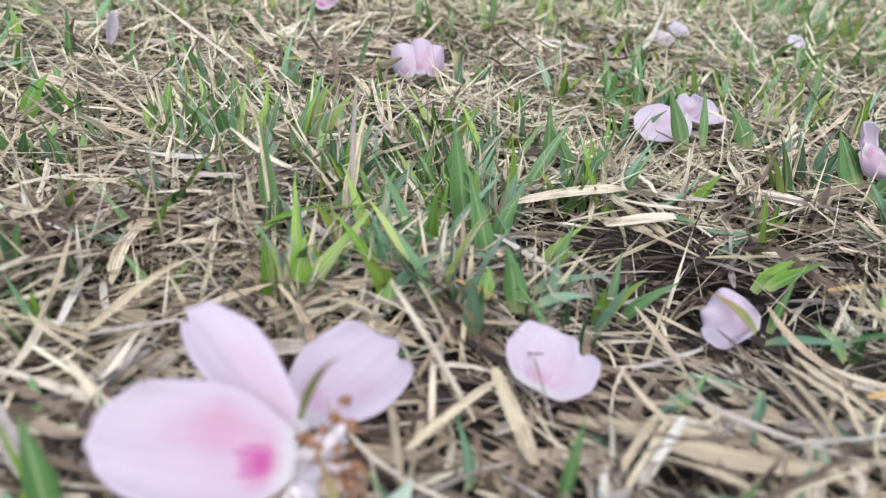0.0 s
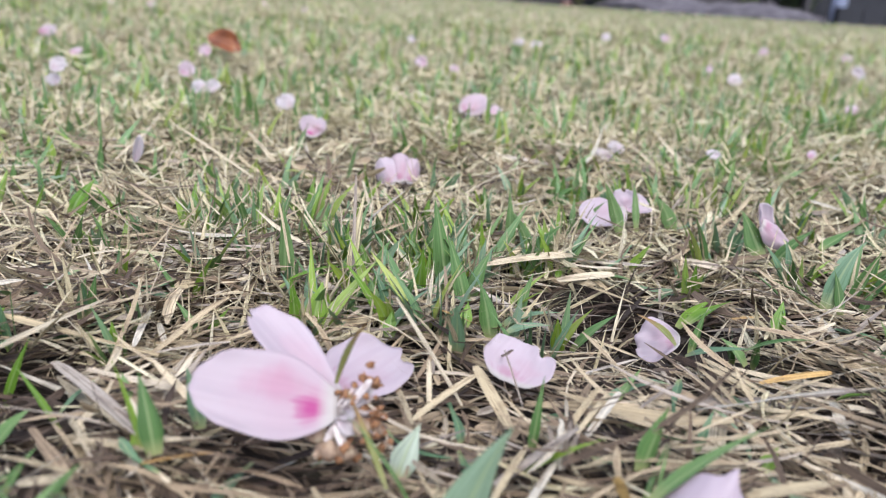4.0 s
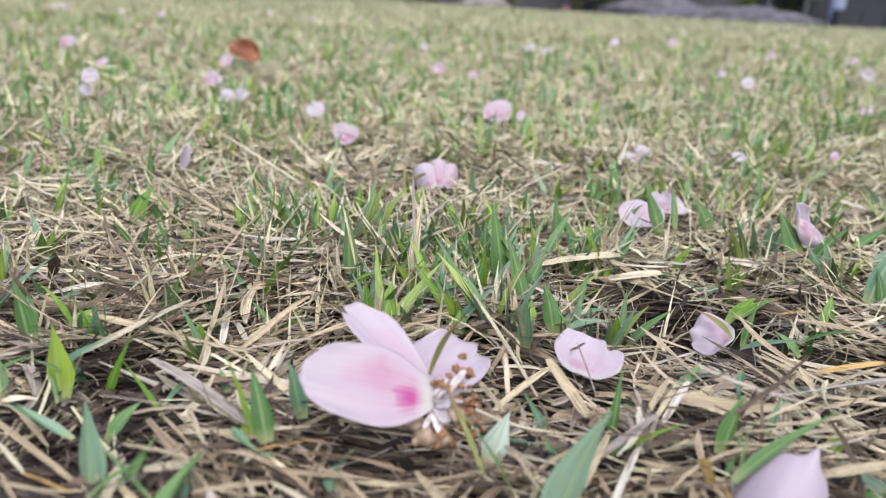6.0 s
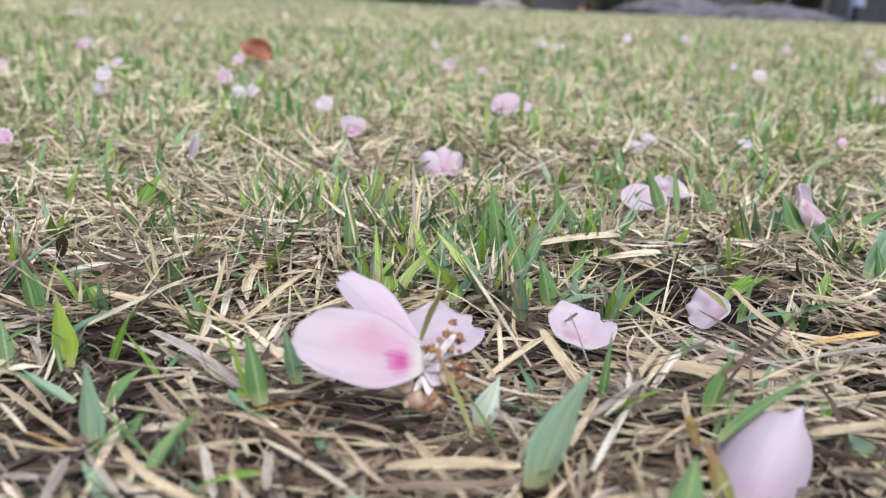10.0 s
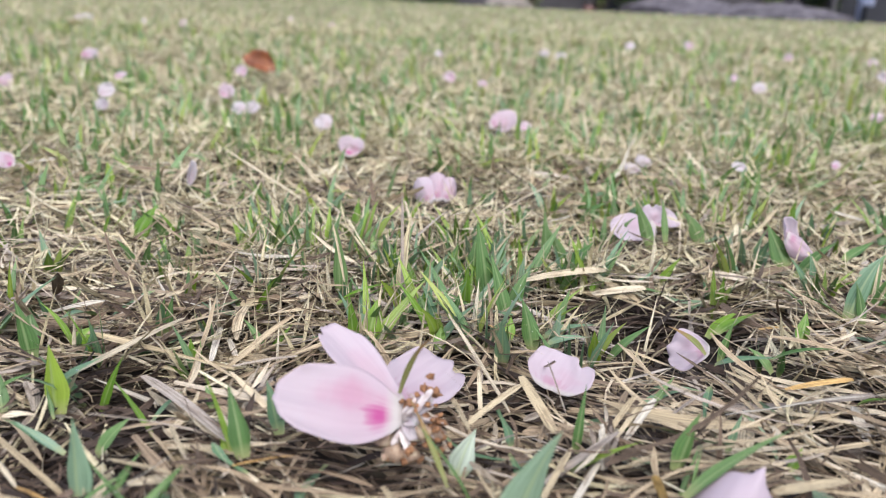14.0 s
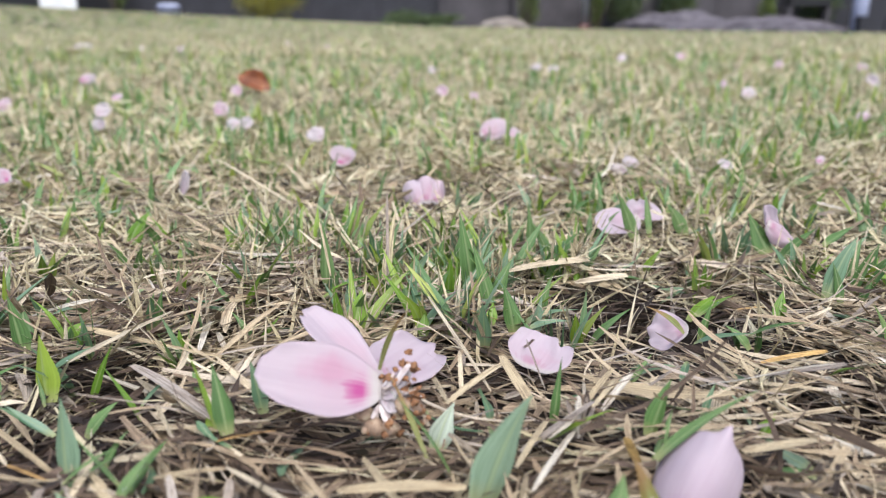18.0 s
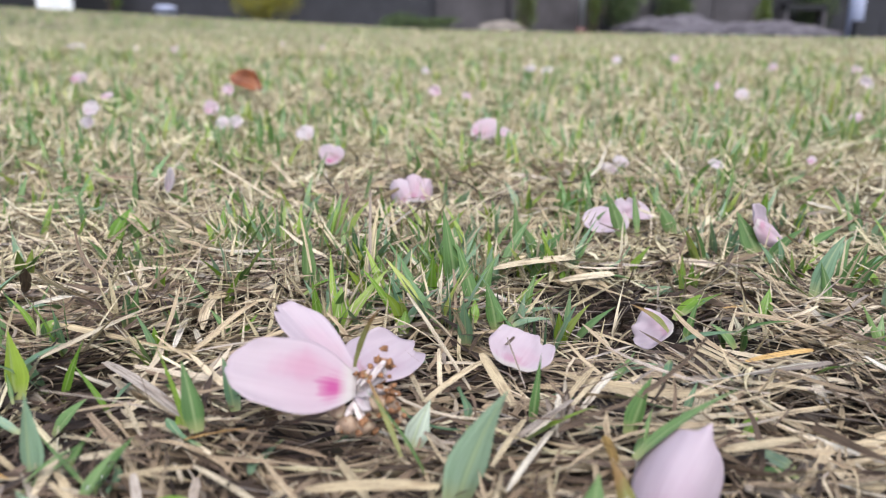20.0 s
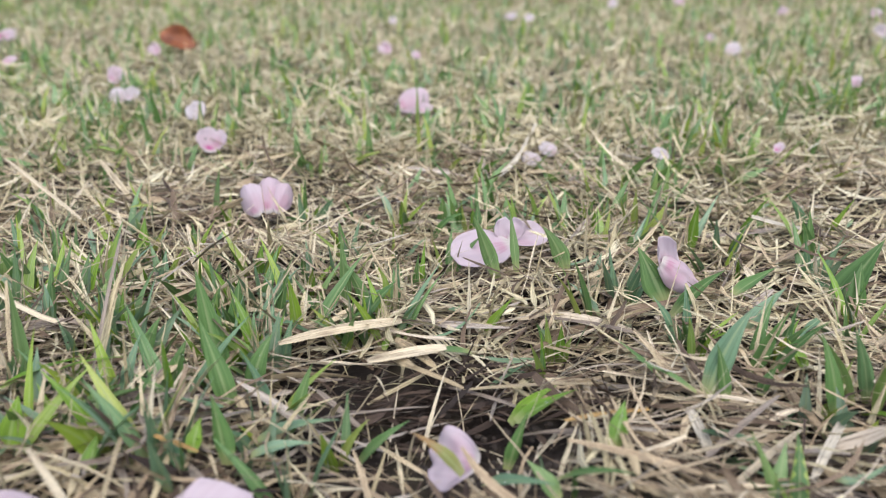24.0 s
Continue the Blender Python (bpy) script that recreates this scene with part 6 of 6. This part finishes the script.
def shrub(x, y, wide, high, material, label, n, leaf=0.05, trunk=0.03, name="shrub", squash=1.0):
    """A trunk with limbs, and a crown of many small leaves in clumps."""
    z = edge(x, y)
    root = thing(name, (x, y, z), label, "shrub")
    limbs = strip_mesh("trunk", [(x, y, z - 0.02)] * 9, np.linspace(0, 5.6, 9), [1.5] + [random.uniform(0.9, 1.4) for _ in range(8)], 0.1, high * 0.75, trunk, 0.0, ((-1, 0), (0, 1), (1, 0), (0, -1)), 5, "needle", BARK)
    under("trunk", limbs, root)
    g = np.random.default_rng(int(abs(x) * 100) + 7)
    clump = g.normal(0, 1, (max(6, n // 40), 3))
    clump /= np.linalg.norm(clump, axis=1)[:, None]
    clump *= g.uniform(0.45, 0.95, (len(clump), 1))
    at = clump[g.integers(0, len(clump), n)] + g.normal(0, 0.17, (n, 3))
    at = at * (wide / 2, wide / 2 * squash, high / 2) + (x, y, z + high / 2)
    at[:, 2] = np.maximum(at[:, 2], z + 0.01)
    crown = strip_mesh("crown", at, g.uniform(-3.14, 3.14, n), g.uniform(-0.4, 1.3, n), g.normal(0, 0.4, n), g.uniform(0.6, 1.3, n) * leaf, g.uniform(0.35, 0.6, n) * leaf, g.normal(0, 0.6, n), FLAT, 3, "leaf", material)
    under("crown", crown, root)
    return root


shrub(-6.3, 16.0, 0.4, 0.7, MID_LEAF, "small green plant beside the white board", 500, 0.06)
shrub(-3.27, 15.9, 1.3, 0.95, GOLD_LEAF, "rounded golden-green bush at the lawn's edge", 3500, 0.055)
shrub(-0.55, 15.9, 0.9, 0.3, DARK_LEAF, "low dark green hedge plant", 1400, 0.05, name="hedge")
shrub(0.15, 15.9, 0.9, 0.28, DARK_LEAF, "low dark green hedge plant", 1400, 0.05, name="hedge")
shrub(1.95, 16.0, 0.45, 1.5, MID_LEAF, "narrow green conifer before the fence", 2200, 0.06, name="conifer")
shrub(3.33, 16.0, 0.28, 1.3, MID_LEAF, "slender green shrub beside a grey pole", 1200, 0.05)
shrub(3.95, 16.3, 0.9, 1.6, DARK_LEAF, "dark green hedge plant before the fence", 2600, 0.07, name="hedge")
shrub(5.1, 16.5, 0.8, 1.5, DARK_LEAF, "dark green hedge plant before the fence", 2200, 0.07, name="hedge")
shrub(6.9, 16.3, 0.35, 0.9, MID_LEAF, "bright green plant behind the rubble", 900, 0.06)
shrub(8.1, 16.6, 0.8, 1.4, DARK_LEAF, "dark green hedge plant behind a table", 2000, 0.07, name="hedge")


def heap(name, x, y, wide, deep, high, material, label, seed):
    """A lumpy mound that tapers to the ground."""
    z = edge(x, y)
    bm = bmesh.new()
    bmesh.ops.create_icosphere(bm, subdivisions=5, radius=1)
    for v in bm.verts:
        d = v.co.normalized()
        k = 1 + 0.22 * noise.noise(d * 2.2 + Vector((seed, 0, 0))) + 0.12 * noise.noise(d * 7 + Vector((0, seed, 0))) + 0.05 * noise.noise(d * 19)
        p = d * k
        v.co = (x + p.x * wide / 2, y + p.y * deep / 2, z - 0.05 + max(p.z, -0.1) * high)
    for f in bm.faces:
        f.smooth = True
    me = bpy.data.meshes.new(name)
    bm.to_mesh(me)
    bm.free()
    me.materials.append(material)
    return tagged(new(name, me), label, "heap")


heap("rock", 1.45, 15.8, 1.05, 0.6, 0.27, STONE, "flat beige rock at the lawn's edge", 3)
heap("rubble_mound", 5.0, 16.1, 2.7, 0.9, 0.46, GRAVEL, "grey-purple mound of rubble", 8)
heap("rubble_mound", 6.9, 16.1, 3.4, 0.8, 0.40, GRAVEL, "long low grey mound of rubble", 15)


def pole(x, y, r, h, material, label, foot=None):
    z = edge(x, y)
    root = thing("pole", (x, y, z), label, "pole")

    def tube(name, q, a, b, mat):
        bm = bmesh.new()
        bmesh.ops.create_cone(bm, cap_ends=True, segments=20, radius1=q, radius2=q, depth=b - a, matrix=Matrix.Translation((x, y, z + (a + b) / 2)))
        bmesh.ops.bevel(bm, geom=[e for e in bm.edges if len(e.link_faces) == 2 and e.calc_face_angle(0) > 1], offset=q * 0.2, segments=2, affect="EDGES")
        for f in bm.faces:
            f.smooth = True
        me = bpy.data.meshes.new(name)
        bm.to_mesh(me)
        bm.free()
        me.materials.append(mat)
        under(name, me, root)

    tube("shaft", r, 0.12 if foot else 0.0, h, material)
    if foot:
        tube("sleeve", r * 1.8, 0.0, 0.14, foot)
    return root


pole(3.02, 15.7, 0.06, 1.6, METAL, "grey metal pole with a red sleeve", RED)
pole(8.6, 15.9, 0.15, 1.6, BLUE, "thick pale post beside the rubble")
column = thing("pillar", (5.7, 16.75, 0), "grey concrete pillar behind the mound", "pillar")
solid("shaft", [((5.7, 16.72, 0.8), (0.5, 0.2, 1.7))], FENCE_LIGHT, column, 0.015)
desk = thing("black_bench", (7.7, 16.2, 0.3), "black bench behind the rubble with grey legs", "bench")
solid("seat", [((7.7, 16.3, 0.55), (0.85, 0.35, 0.13))], BLACK, desk)
solid("backrest", [((7.7, 16.5, 0.9), (0.85, 0.06, 0.3))], BLACK, desk)
for x in (7.3, 8.1):
    solid("leg", [((x, 16.3, 0.22), (0.1, 0.3, 0.54))], FENCE_LIGHT, desk)
low = thing("low_wall", (9.6, 15.7, -0.1), "low dark block wall at the lawn's corner", "wall")
for k in range(5):
    solid("block", [((8.72 + 0.5 * k, 15.75, 0.08), (0.48, 0.3, 0.42))], FENCE, low)
